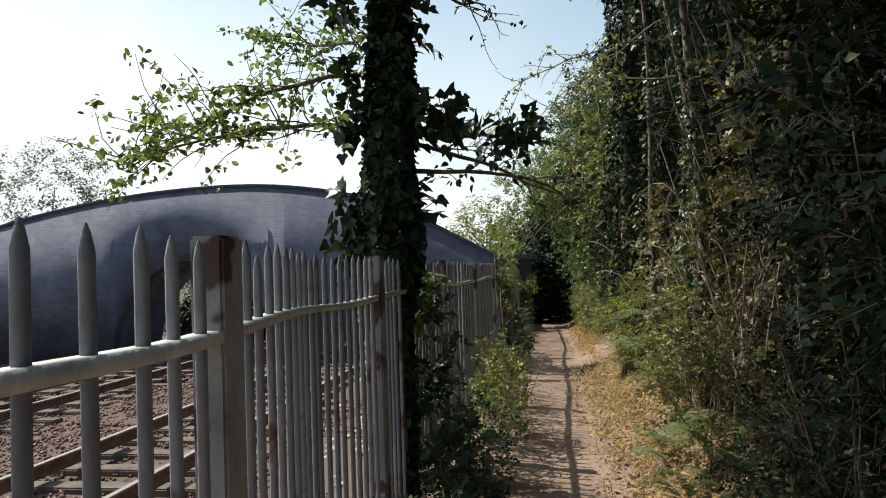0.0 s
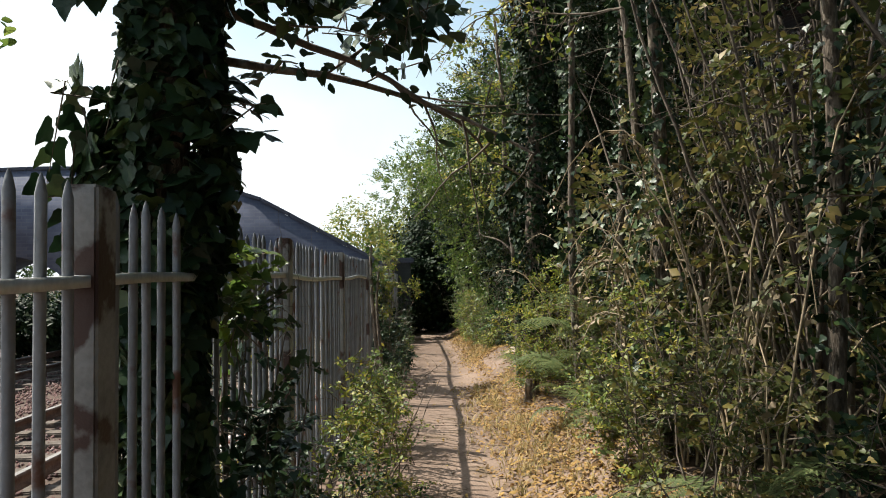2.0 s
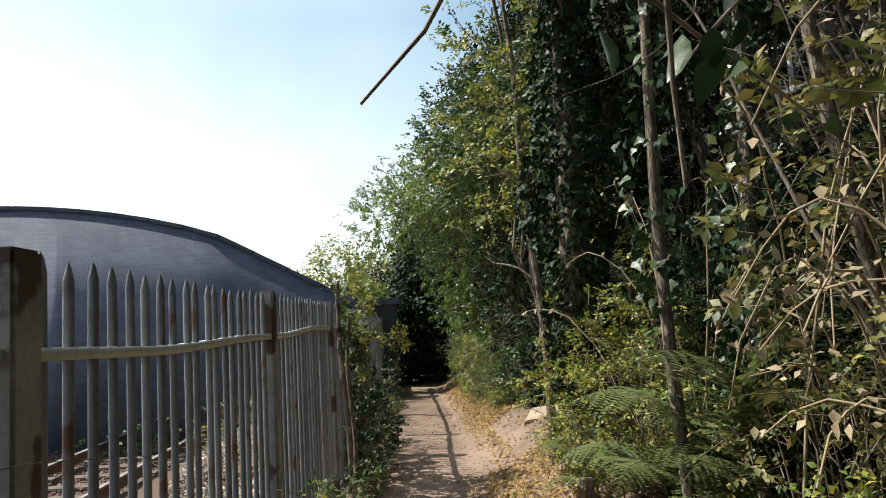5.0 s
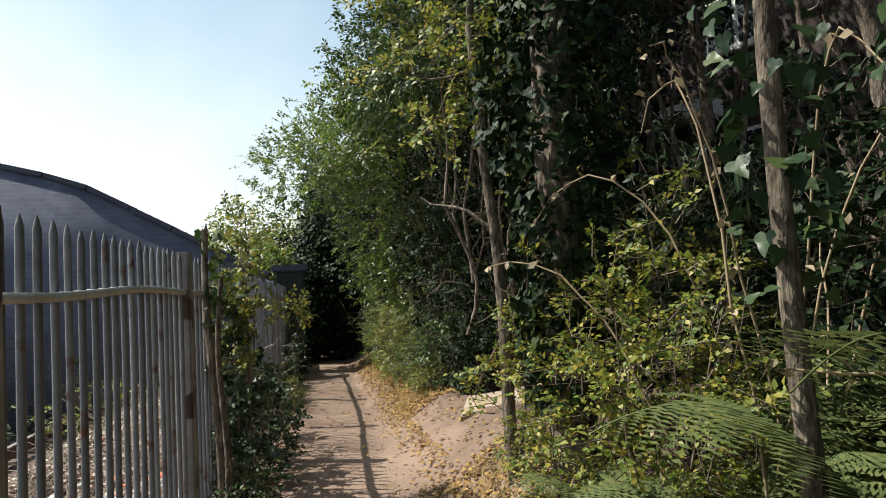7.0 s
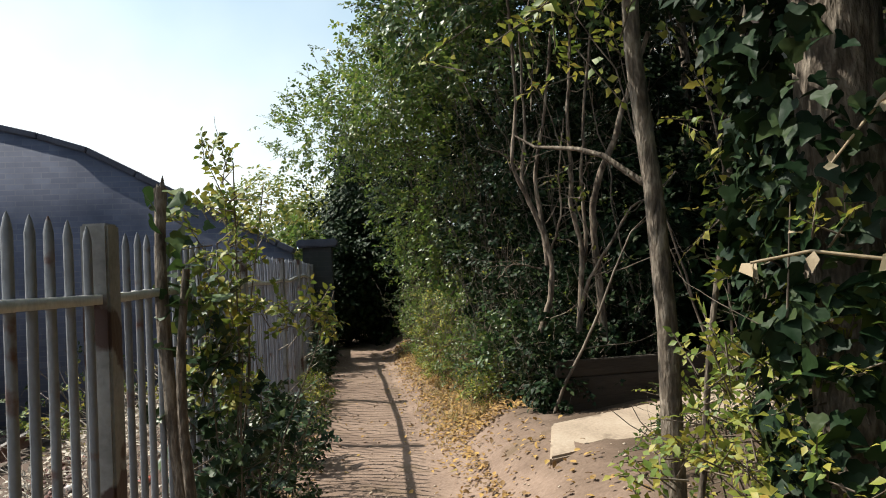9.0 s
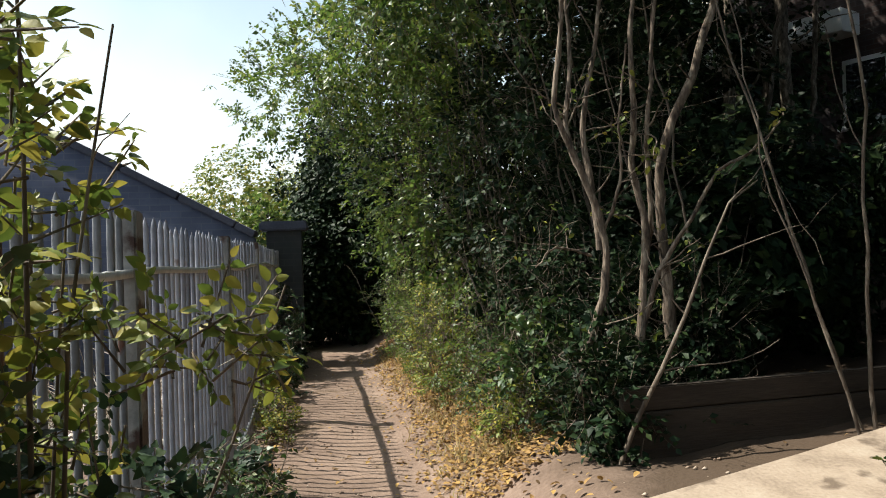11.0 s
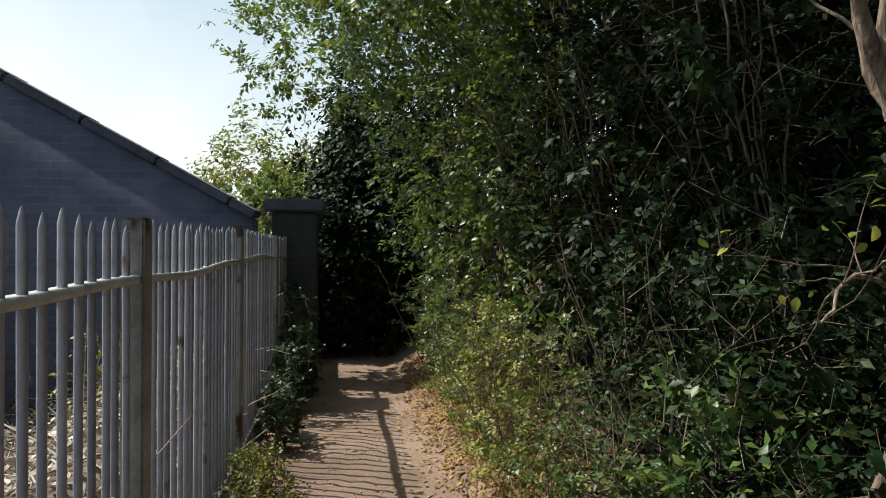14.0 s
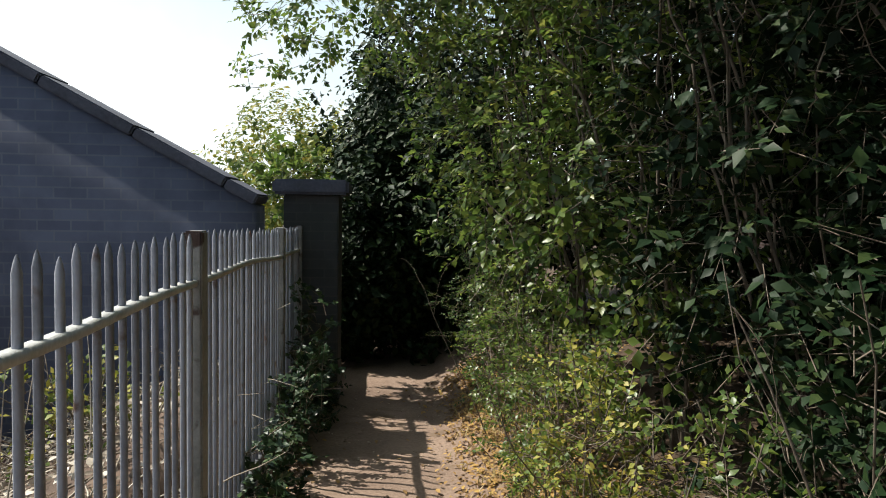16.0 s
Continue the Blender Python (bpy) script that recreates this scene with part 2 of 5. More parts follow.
class Buf:
    """Collects vertices and faces of one mesh."""

    def __init__(self):
        self.v, self.f, self.n = [], [], 0

    def add(self, verts, faces):
        self.v.append(np.asarray(verts, float).reshape(-1, 3))
        self.f.append(np.asarray(faces, int) + self.n)
        self.n += len(self.v[-1])

    def mesh(self, name, material, flat=False):
        me = bpy.data.meshes.new(name)
        v = np.concatenate(self.v)
        loops = np.concatenate([f.ravel() for f in self.f])
        sizes = np.concatenate([np.full(len(f), f.shape[1]) for f in self.f])
        me.vertices.add(len(v))
        me.vertices.foreach_set("co", v.ravel())
        me.loops.add(len(loops))
        me.loops.foreach_set("vertex_index", loops.astype(np.int32))
        me.polygons.add(len(sizes))
        me.polygons.foreach_set("loop_start", np.concatenate([[0], np.cumsum(sizes)[:-1]]).astype(np.int32))
        me.polygons.foreach_set("loop_total", sizes.astype(np.int32))
        if not flat:
            me.polygons.foreach_set("use_smooth", np.ones(len(sizes), bool))
        me.update(calc_edges=True)
        me.materials.append(material)
        return me


def link(name, mesh, parent=None, label="", at=None):
    ob = new(name, mesh)
    if parent:
        ob.parent = parent
    if label:
        ob["label"] = label
    if at is not None:
        ob.matrix_basis = at
    return ob


def part(name, bm, material, parent, label=""):
    me = bpy.data.meshes.new(name)
    bm.to_mesh(me)
    bm.free()
    me.materials.append(material)
    return link(name, me, parent, label)


def thing(name, at, label, category, group="", kind=""):
    ob = new(name)
    ob.empty_display_size = 0.1
    ob.location = at
    return tagged(ob, label, category, group, kind)


def box(x0, y0, z0, x1, y1, z1, bevel=0.0):
    bm = bmesh.new()
    bmesh.ops.create_cube(bm, size=1, matrix=Matrix.Translation(((x0 + x1) / 2, (y0 + y1) / 2, (z0 + z1) / 2)) @ Matrix.Diagonal((x1 - x0, y1 - y0, z1 - z0, 1)))
    if bevel:
        bmesh.ops.bevel(bm, geom=bm.edges[:], offset=bevel, segments=2, affect="EDGES")
    return bm


def tube(buf, pts, radii, sides=6):
    """A tapering limb through the points."""
    pts = np.asarray(pts, float)
    n = len(pts)
    tang = np.gradient(pts, axis=0)
    tang /= np.linalg.norm(tang, axis=1)[:, None] + 1e-9
    ref = np.array([0.31, 0.93, 0.2])
    u = np.cross(tang, ref)
    u /= np.linalg.norm(u, axis=1)[:, None] + 1e-9
    w = np.cross(tang, u)
    a = np.linspace(0, 2 * np.pi, sides, endpoint=False)
    r = np.broadcast_to(np.asarray(radii, float), (n,))
    ring = pts[:, None] + r[:, None, None] * (np.cos(a)[None, :, None] * u[:, None] + np.sin(a)[None, :, None] * w[:, None])
    i, j = np.meshgrid(np.arange(n - 1), np.arange(sides), indexing="ij")
    k = (j + 1) % sides
    buf.add(ring, np.stack([i * sides + j, i * sides + k, (i + 1) * sides + k, (i + 1) * sides + j], -1).reshape(-1, 4))


def limb(start, way, length, r, bend=0.25, rise=0.15, steps=7, rg=rng):
    """Points of a wandering branch."""
    p, d = np.array(start, float), np.array(way, float)
    d /= np.linalg.norm(d)
    out = [p.copy()]
    for _ in range(steps):
        d = d + rg.normal(0, bend, 3) * 0.6 + np.array([0, 0, rise * 0.3])
        d /= np.linalg.norm(d)
        p = p + d * length / steps
        out.append(p.copy())
    return np.array(out), np.linspace(r, r * 0.3, steps + 1)


OVAL = (np.array([[0, 0, 0], [0.3, 0.42, 0.07], [0, 1, -0.12], [-0.3, 0.42, 0.07], [0, 0.5, 0]]), np.array([[0, 1, 4], [1, 2, 4], [2, 3, 4], [3, 0, 4]]))
BROAD = (np.array([[0, 0, 0], [0.2, 0.16, 0.05], [0.3, 0.42, 0.07], [0.19, 0.75, 0.0], [0, 1, -0.13], [-0.19, 0.75, 0.0], [-0.3, 0.42, 0.07], [-0.2, 0.16, 0.05], [0, 0.48, 0.0]]),
         np.array([[k, (k + 1) % 8, 8] for k in range(8)]))
IVYLEAF = (np.array([[0, 0.06, 0], [0.2, -0.04, 0.03], [0.42, 0.08, 0.04], [0.48, 0.26, 0.0], [0.3, 0.45, 0.03], [0.17, 0.75, 0.0], [0, 1, -0.1], [-0.17, 0.75, 0.0], [-0.3, 0.45, 0.03], [-0.48, 0.26, 0.0], [-0.42, 0.08, 0.04], [-0.2, -0.04, 0.03], [0, 0.38, -0.02]]),
           np.array([[k, (k + 1) % 12, 12] for k in range(12)]))
QUAD = (np.array([[0, 0, 0], [0.28, 0.45, 0.06], [0, 1, -0.1], [-0.28, 0.45, 0.06]]), np.array([[0, 1, 2], [0, 2, 3]]))
SLIM = (np.array([[0, 0, 0], [0.16, 0.4, 0.04], [0, 1, -0.15], [-0.16, 0.4, 0.04]]), np.array([[0, 1, 2], [0, 2, 3]]))


def leaves(buf, centres, size, shape=OVAL, droop=0.5, out=None, rg=rng):
    """Leaves at the centres: random turn, hanging somewhat, facing out where given."""
    c = np.asarray(centres, float)
    n = len(c)
    if not n:
        return
    nor = rg.normal(0, 0.7, (n, 3)) + np.array([0, 0, 0.75])
    if out is not None:
        nor = nor + np.asarray(out) * 1.1
    nor /= np.linalg.norm(nor, axis=1)[:, None]
    d = rg.normal(0, 1, (n, 3)) + np.array([0, 0, -droop])
    d -= nor * np.sum(d * nor, 1)[:, None]
    d /= np.linalg.norm(d, axis=1)[:, None] + 1e-9
    s = np.cross(d, nor)
    k = size * rg.uniform(0.55, 1.3, n)
    tv, tf = shape
    v = c[:, None] + k[:, None, None] * (tv[None, :, 0:1] * s[:, None] + (tv[None, :, 1:2] - 0.4) * d[:, None] + tv[None, :, 2:3] * nor[:, None])
    buf.add(v, (tf[None] + (np.arange(n) * len(tv))[:, None, None]).reshape(-1, 3))


def clumps(centres, per, radius, rg=rng, flat=1.0):
    """Points in loose clumps, or flat sprays, round the centres."""
    c = np.repeat(np.asarray(centres, float), per, 0)
    o = rg.normal(0, 1, c.shape)
    o /= np.linalg.norm(o, axis=1)[:, None]
    o[:, 2] *= flat
    return c + o * (rg.uniform(0.1, 1, len(c)) ** 0.6)[:, None] * radius


def sprays(buf, twigs, centres, out, per, length, size, shape=OVAL, droop=0.5, rg=rng):
    """Leafy twigs: leaves set in two ranks along short curved shoots that point outward."""
    c, o = np.asarray(centres, float), np.asarray(out, float)
    n = len(c)
    if not n:
        return
    unit = lambda q: q / (np.linalg.norm(q, axis=-1, keepdims=True) + 1e-9)
    axis = unit(0.75 * o + rg.normal(0, 0.5, (n, 3)) + np.array([0, 0, 0.15 - 0.25 * droop]))
    nor = rg.normal(0, 0.4, (n, 3)) + 0.45 * o + np.array([0, 0, 0.9])
    nor = unit(nor - axis * np.sum(nor * axis, 1)[:, None])
    side = np.cross(axis, nor)
    long = length * rg.uniform(0.6, 1.3, n)
    u = (np.arange(per) + 0.6) / per
    rank = np.where(np.arange(per) % 2 == 0, 1.0, -1.0)
    rank[-1] = 0.0
    base = c[:, None] + axis[:, None] * ((u - 0.4)[None, :, None] * long[:, None, None])
    base[..., 2] -= 0.22 * droop * long[:, None] * u[None] ** 2
    way = unit(axis[:, None] * 0.6 + side[:, None] * (rank[None, :, None] * 0.9) + rg.normal(0, 0.28, (n, per, 3)) + np.array([0, 0, -0.25 * droop]))
    up = nor[:, None] + rg.normal(0, 0.3, (n, per, 3))
    up = unit(up - way * np.sum(up * way, -1, keepdims=True))
    across = np.cross(way, up)
    k = (size * rg.uniform(0.65, 1.25, (n, per)) * (1.1 - 0.35 * u)[None])[..., None, None]
    tv, tf = shape
    v = base[:, :, None] + k * (tv[:, 0:1] * across[:, :, None] + (tv[:, 1:2] + 0.12) * way[:, :, None] + tv[:, 2:3] * up[:, :, None])
    buf.add(v, (tf[None] + (np.arange(n * per) * len(tv))[:, None, None]).reshape(-1, 3))
    a = np.arange(3) * 2.094
    rim = (np.cos(a)[None, :, None] * side[:, None] + np.sin(a)[None, :, None] * nor[:, None])
    foot = c - axis * (0.75 * long)[:, None] - np.array([0, 0, 0.02])
    v = np.stack([foot[:, None] + rim * 0.003, base[:, -1][:, None] + rim * 0.0012], 1).reshape(n * 6, 3)
    q = np.array([[0, 1, 4, 3], [1, 2, 5, 4], [2, 0, 3, 5]])
    twigs.add(v, (q[None] + (np.arange(n) * 6)[:, None, None]).reshape(-1, 4))


def blob(centre, radii, n, hollow=0.55, rg=rng):
    """Clump centres in the outer part of an uneven ellipsoid, and their outward ways."""
    d = rg.normal(0, 1, (n, 3))
    d /= np.linalg.norm(d, axis=1)[:, None]
    wob = 1 + 0.22 * np.sin(d[:, 0] * 5.1 + centre[0] * 3) * np.cos(d[:, 2] * 4.3 + centre[1] * 2) + 0.12 * np.sin(d[:, 1] * 9 + centre[2])
    r = (hollow + (1 - hollow) * rg.uniform(0, 1, n) ** 0.7) * wob
    return np.array(centre) + d * r[:, None] * np.array(radii), d


def path_z(y):
    return 0.16 * (1 - smooth(9.5, 14, y))


def ground_z(x, y):
    """Height of the ground: trodden path, bank on the one side, lower railway on the other."""
    x, y = np.asarray(x, float), np.asarray(y, float)
    z = path_z(y)
    bank = smooth(0.5, 1.2, x) * 0.3 + smooth(1.2, 5, x) * 0.25
    z = z + bank + 0.012 * np.sin(x * 7.3 + y * 2.1) * np.cos(y * 3.7) + 0.02 * np.sin(y * 1.3 + x)
    heap = 0.55 * smooth(10.2, 12.6, y) * smooth(-0.6, -1.0, x) * (1 - smooth(-2.2, -3.4, x))
    return z + heap - smooth(-0.75, -2.4, x) * (0.62 + path_z(y)) + smooth(-19, -24, x) * 1.6


def fence_z(y):
    return 0.18 - 0.06 * smooth(8.5, 13, y) - 0.05 * smooth(14.5, 17.5, y)


def ground_mat():
    """Trodden earth on the path, humus under the plants, stone dust by the railway, each with an uneven border."""
    m = mat("path_earth", [(0.2, (0.09, 0.057, 0.042)), (0.5, (0.195, 0.133, 0.1)), (0.8, (0.3, 0.213, 0.163))], 0.95, 1.3, 45, 0.8, stain=(0.14, 0.095, 0.06), stain_scale=2.2)
    n, l = m.node_tree.nodes, m.node_tree.links
    bsdf = n["Principled BSDF"]
    old = bsdf.inputs["Base Color"].links[0].from_socket
    geo, sep, nz = n.new("ShaderNodeNewGeometry"), n.new("ShaderNodeSeparateXYZ"), n.new("ShaderNodeTexNoise")
    l.new(geo.outputs["Position"], sep.inputs[0])
    l.new(geo.outputs["Position"], nz.inputs["Vector"])
    nz.inputs["Scale"].default_value, nz.inputs["Detail"].default_value = 3.0, 6
    wob = n.new("ShaderNodeMath")
    wob.operation = "MULTIPLY_ADD"
    l.new(nz.outputs["Fac"], wob.inputs[0])
    wob.inputs[1].default_value = 0.9
    l.new(sep.outputs["X"], wob.inputs[2])
    col = old
    for lo, hi, c in ((1.3, 1.9, (0.07, 0.045, 0.028)), (-0.35, -0.75, (0.085, 0.057, 0.044))):
        mr, mx = n.new("ShaderNodeMapRange"), n.new("ShaderNodeMix")
        mr.inputs[1].default_value, mr.inputs[2].default_value = lo, hi
        l.new(wob.outputs[0], mr.inputs[0])
        mx.data_type = "RGBA"
        l.new(mr.outputs[0], mx.inputs[0])
        l.new(col, mx.inputs[6])
        mx.inputs[7].default_value = (*c, 1)
        col = mx.outputs[2]
    l.new(col, bsdf.inputs["Base Color"])
    return m


def rough_ground():
    b = Buf()
    xs = np.concatenate([[-900, -300, -120, -60, -30], np.arange(-20, -2, 1.0), np.arange(-2, 2.5, 0.09), np.arange(2.5, 12, 0.75), [14, 20, 40, 80, 200, 900]])
    ys = np.concatenate([[-900, -300, -100, -40, -20, -10, -6], np.arange(-4, 3, 0.4), np.arange(3, 21, 0.09), np.arange(21, 34, 1.5), [40, 60, 100, 300, 900]])
    X, Y = np.meshgrid(xs, ys, indexing="ij")
    Z = ground_z(X, Y)
    near = (np.abs(X) < 3) & (Y > 2.5) & (Y < 21.5)
    Z = Z + near * rng.normal(0, 0.004, X.shape)
    i, j = np.meshgrid(np.arange(len(xs) - 1), np.arange(len(ys) - 1), indexing="ij")
    w = len(ys)
    b.add(np.stack([X, Y, Z], -1), np.stack([i * w + j, (i + 1) * w + j, (i + 1) * w + j + 1, i * w + j + 1], -1).reshape(-1, 4))
    return tagged(link("ground", b.mesh("ground", ground_mat())), "dry trodden brown earth path with leaf litter along it", "ground", kind="structure")


rough_ground()


# ---- railway fence ----
def fence_x(y):
    return np.interp(y, [-1.6, 0.9, 2.3, 4, 6, 8, 12, 18], [-0.5, -0.55, -0.76, -0.75, -0.7, -0.64, -0.56, -0.58])




def picket_mesh(k, paint):
    """A square iron bar with softened edges and a pointed top."""
    rg = np.random.default_rng(40 + k)
    h = 1.385 + rg.uniform(-0.012, 0.018)
    sway = rg.normal(0, 0.0015, 2)
    zs = np.array([-0.05, 0.5, 1.0, 1.24, h - 0.036, h - 0.012, h])
    wide = np.array([0.0092, 0.0092, 0.009, 0.0092, 0.009, 0.005, 0.001])
    c = 0.55
    sec = np.array([(1, c), (c, 1), (-c, 1), (-1, c), (-1, -c), (-c, -1), (c, -1), (1, -c)])
    ring = np.stack([np.column_stack([sec * w + np.array([sway[0] * math.sin(z * 2.2), sway[1] * math.sin(z * 2.7 + k)]), np.full(8, z)]) for z, w in zip(zs, wide)])
    i, j = np.meshgrid(np.arange(len(zs) - 1), np.arange(8), indexing="ij")
    m = (j + 1) % 8
    b = Buf()
    b.add(ring, np.stack([i * 8 + j, i * 8 + m, (i + 1) * 8 + m, (i + 1) * 8 + j], -1).reshape(-1, 4))
    return b.mesh("picket", paint, True)


def build_fence():
    f = thing("railway_fence", (0, 0, 0), "old grey painted iron bar fence with rust patches beside the path", "fence")
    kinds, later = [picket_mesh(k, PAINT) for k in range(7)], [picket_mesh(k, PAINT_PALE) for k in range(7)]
    posts = POSTS
    for p0, p1 in zip(posts, posts[1:]):
        n = round((p1 - p0) / (0.117 if p0 < 0 else 0.094))
        for k in range(1, n):
            y = p0 + (p1 - p0) * k / n + rng.normal(0, 0.0015)
            turn = math.degrees(math.atan2(float(fence_x(y - 0.05) - fence_x(y + 0.05)), 0.1))
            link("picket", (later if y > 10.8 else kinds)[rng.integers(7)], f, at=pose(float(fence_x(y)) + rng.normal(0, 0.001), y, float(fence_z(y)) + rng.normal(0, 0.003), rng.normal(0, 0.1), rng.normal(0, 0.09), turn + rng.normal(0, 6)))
    for h, wdt, nm in ((1.22, 0.019, "top_rail"), (0.1, 0.018, "bottom_rail")):
        b = Buf()
        ys = np.arange(-1.7, 17.9, 0.12)
        zz = fence_z(ys) + h + 0.008 * np.sin(ys * 1.7) + 0.006 * np.sin(ys * 4.1)
        sec = [(-wdt, -0.018), (wdt, -0.018), (wdt, 0.006), (-wdt, 0.006)]
        ring = np.array([[[float(fence_x(yy)) + sx + 0.004 * np.sin(yy * 2), yy, z + sz] for sx, sz in sec] for yy, z in zip(ys, zz)])
        n = len(ys)
        a, c = np.meshgrid(np.arange(n - 1), np.arange(4), indexing="ij")
        d = (c + 1) % 4
        b.add(ring, np.stack([a * 4 + c, (a + 1) * 4 + c, (a + 1) * 4 + d, a * 4 + d], -1).reshape(-1, 4))
        b.add(ring[[0, -1]], [[0, 1, 2, 3], [7, 6, 5, 4]])
        link(nm, b.mesh(nm, RAILPAINT if h > 1 else PAINT, True), f, "flat iron rail, the upper one paled as if sunlit")
    for p in posts:
        bm = box(-0.035, p - 0.045, -0.2, 0.03, p + 0.045, 1.4, 0.006)
        bmesh.ops.translate(bm, verts=bm.verts, vec=(float(fence_x(p)), 0, float(fence_z(p))))
        part("post", bm, POSTMAT, f, "stout flat-topped post with rust stains")
    return f


POSTS = [-2.5, -0.6, 1.25, 3.16, 5.05, 6.93, 8.82, 10.8, 12.74, 14.67, 16.75, 17.75]
POSTMAT = mat("rusty_post_paint", [(0.25, (0.14, 0.135, 0.13)), (0.55, (0.24, 0.235, 0.23)), (0.8, (0.33, 0.32, 0.31))], 0.6, 6, 60, 0.3, stain=(0.06, 0.032, 0.026), stain_scale=5, stain_at=(0.54, 0.58))
# top rail paled all over: its sunlit upper edge is put into the colour
RAILPAINT = mat("sun_paled_rail_paint", [(0.25, (0.28, 0.28, 0.275)), (0.55, (0.45, 0.45, 0.44)), (0.8, (0.6, 0.6, 0.59))], 0.4, 9, 70, 0.2)
build_fence()


# ---- brick bridge over the railway ----
BY = 17.05


def parapet_z(x):
    """Line of the bridge's top edge."""
    x = np.asarray(x, float)
    d = np.minimum(x, -3.6) + 7.9
    hump = 3.83 - np.where(d > 0, 0.0365, 0.018) * d ** 2
    ramp = np.interp(x, [-3.6, -0.8], [0.0, 1.0])
    return np.where(x < -3.6, hump, (1 - ramp) * 3.155 + ramp * 1.62)


def arch_z(x):
    x = np.asarray(x, float)
    half = 2.3
    t = np.clip(1 - ((x + 9.0) / half) ** 2, 0, None)
    return np.where(np.abs(x + 9.0) < half, -0.7 + 2.7 * np.sqrt(t), -0.7)


def build_bridge():
    br = thing("road_bridge", (-7, BY, 0), "sooty dark brick arch bridge over the railway, in shade", "bridge")
    xs = np.concatenate([np.arange(-19, -11.4, 0.4), np.linspace(-11.3, -6.7, 41), np.arange(-6.4, -0.9, 0.4), [-0.8]])
    xs = np.unique(np.round(np.append(xs, -3.6), 4))
    top, low = parapet_z(xs), arch_z(xs)
    b = Buf()
    n = len(xs)
    rows = []
    for yy, zz in ((0, low), (0, top), (0.4, top), (0.4, low)):
        rows.append(np.stack([xs + 7, np.full(n, yy), zz], -1))
    v = np.concatenate(rows)
    f = []
    for k in range(4):
        a, c = k * n, ((k + 1) % 4) * n
        f += [[a + i, a + i + 1, c + i + 1, c + i] for i in range(n - 1)]
    f += [[0, n, 2 * n, 3 * n], [n - 1, 4 * n - 1, 3 * n - 1, 2 * n - 1]]
    b.add(v, f)
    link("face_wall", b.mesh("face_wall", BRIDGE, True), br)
    # vault, abutments and the far face
    b = Buf()
    ax = np.linspace(-11.3, -6.7, 40)
    az = arch_z(ax)
    v = np.concatenate([np.stack([ax + 7, np.full(40, y0), az + dz], -1) for y0, dz in ((0.4, 0), (2.5, 0), (2.5, 0.5), (0.4, 0.5))])
    f = []
    for k in range(4):
        a, c = k * 40, ((k + 1) % 4) * 40
        f += [[a + i, c + i, c + i + 1, a + i + 1] for i in range(39)]
    b.add(v, f)
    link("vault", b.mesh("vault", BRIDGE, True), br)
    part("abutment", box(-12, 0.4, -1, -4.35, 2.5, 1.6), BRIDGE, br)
    part("abutment", box(0.35, 0.4, -1, 6.1, 2.5, 1.2), BRIDGE, br)
    # coping stones along the top
    x = -19.0
    while x < -0.85:
        x1 = min(x + 0.62, -0.8)
        z0, z1 = float(parapet_z(x)), float(parapet_z(x1 - 0.01))
        bm = box(0.004, -0.03, 0.0, math.hypot(x1 - x, z1 - z0) - 0.004, 0.43, 0.08, 0.012)
        bmesh.ops.transform(bm, matrix=Matrix.Translation((x + 7, 0, z0)) @ Matrix.Rotation(-math.atan2(z1 - z0, x1 - x), 4, "Y"), verts=bm.verts)
        part("coping_stone", bm, COPING, br)
        x = x1
    return br


build_bridge()


def build_pier():
    p = thing("gate_pier", (-0.48, 17.95, 0), "dark square brick pier with a flat capstone", "pier")
    part("shaft", box(-0.22, -0.22, -0.3, 0.22, 0.22, 1.72, 0.01), DARKBRICK, p)
    part("capstone", box(-0.3, -0.3, 1.72, 0.3, 0.3, 1.84, 0.02), COPING, p)


build_pier()


def build_track(x0, name_label):
    t = thing("railway_track", (x0, 8, -0.5), name_label, "railway track", "tracks under the bridge")
    sl = box(-1.25, -0.12, -0.12, 1.25, 0.12, 0.02, 0.015)
    me = bpy.data.meshes.new("sleeper")
    sl.to_mesh(me)
    sl.free()
    me.materials.append(SLEEPER)
    for k in range(-18, 34):
        link("sleeper", me, t, at=pose(0, k * 0.65, -0.085, 0, 0, rng.normal(0, 0.4)))
    for s in (-0.7175, 0.7175):
        b = Buf()
        sec = np.array([(-0.06, 0.02), (0.06, 0.02), (0.012, 0.045), (0.012, 0.11), (0.036, 0.12), (0.036, 0.155), (-0.036, 0.155), (-0.036, 0.12), (-0.012, 0.11), (-0.012, 0.045)])
        ys = (-14.0, 26.0)
        m = len(sec)
        v = [[s + px, yy, pz] for yy in ys for px, pz in sec]
        b.add(v, [[i, (i + 1) % m, m + (i + 1) % m, m + i] for i in range(m)])
        link("rail", b.mesh("rail", STEEL, True), t, "brown rusted running rail")
        link("rail_head", Buf_box(s - 0.03, -14, 0.155, s + 0.03, 26, 0.158), t, "polished strip on the rail's top")


def Buf_box(x0, y0, z0, x1, y1, z1, material=None):
    bm = box(x0, y0, z0, x1, y1, z1)
    me = bpy.data.meshes.new("bar")
    bm.to_mesh(me)
    bm.free()
    me.materials.append(material or SHINE)
    return me


build_track(-4.5, "rusty railway track on brown stone ballast behind the fence")
build_track(-8.7, "second rusty railway track on brown stone ballast")


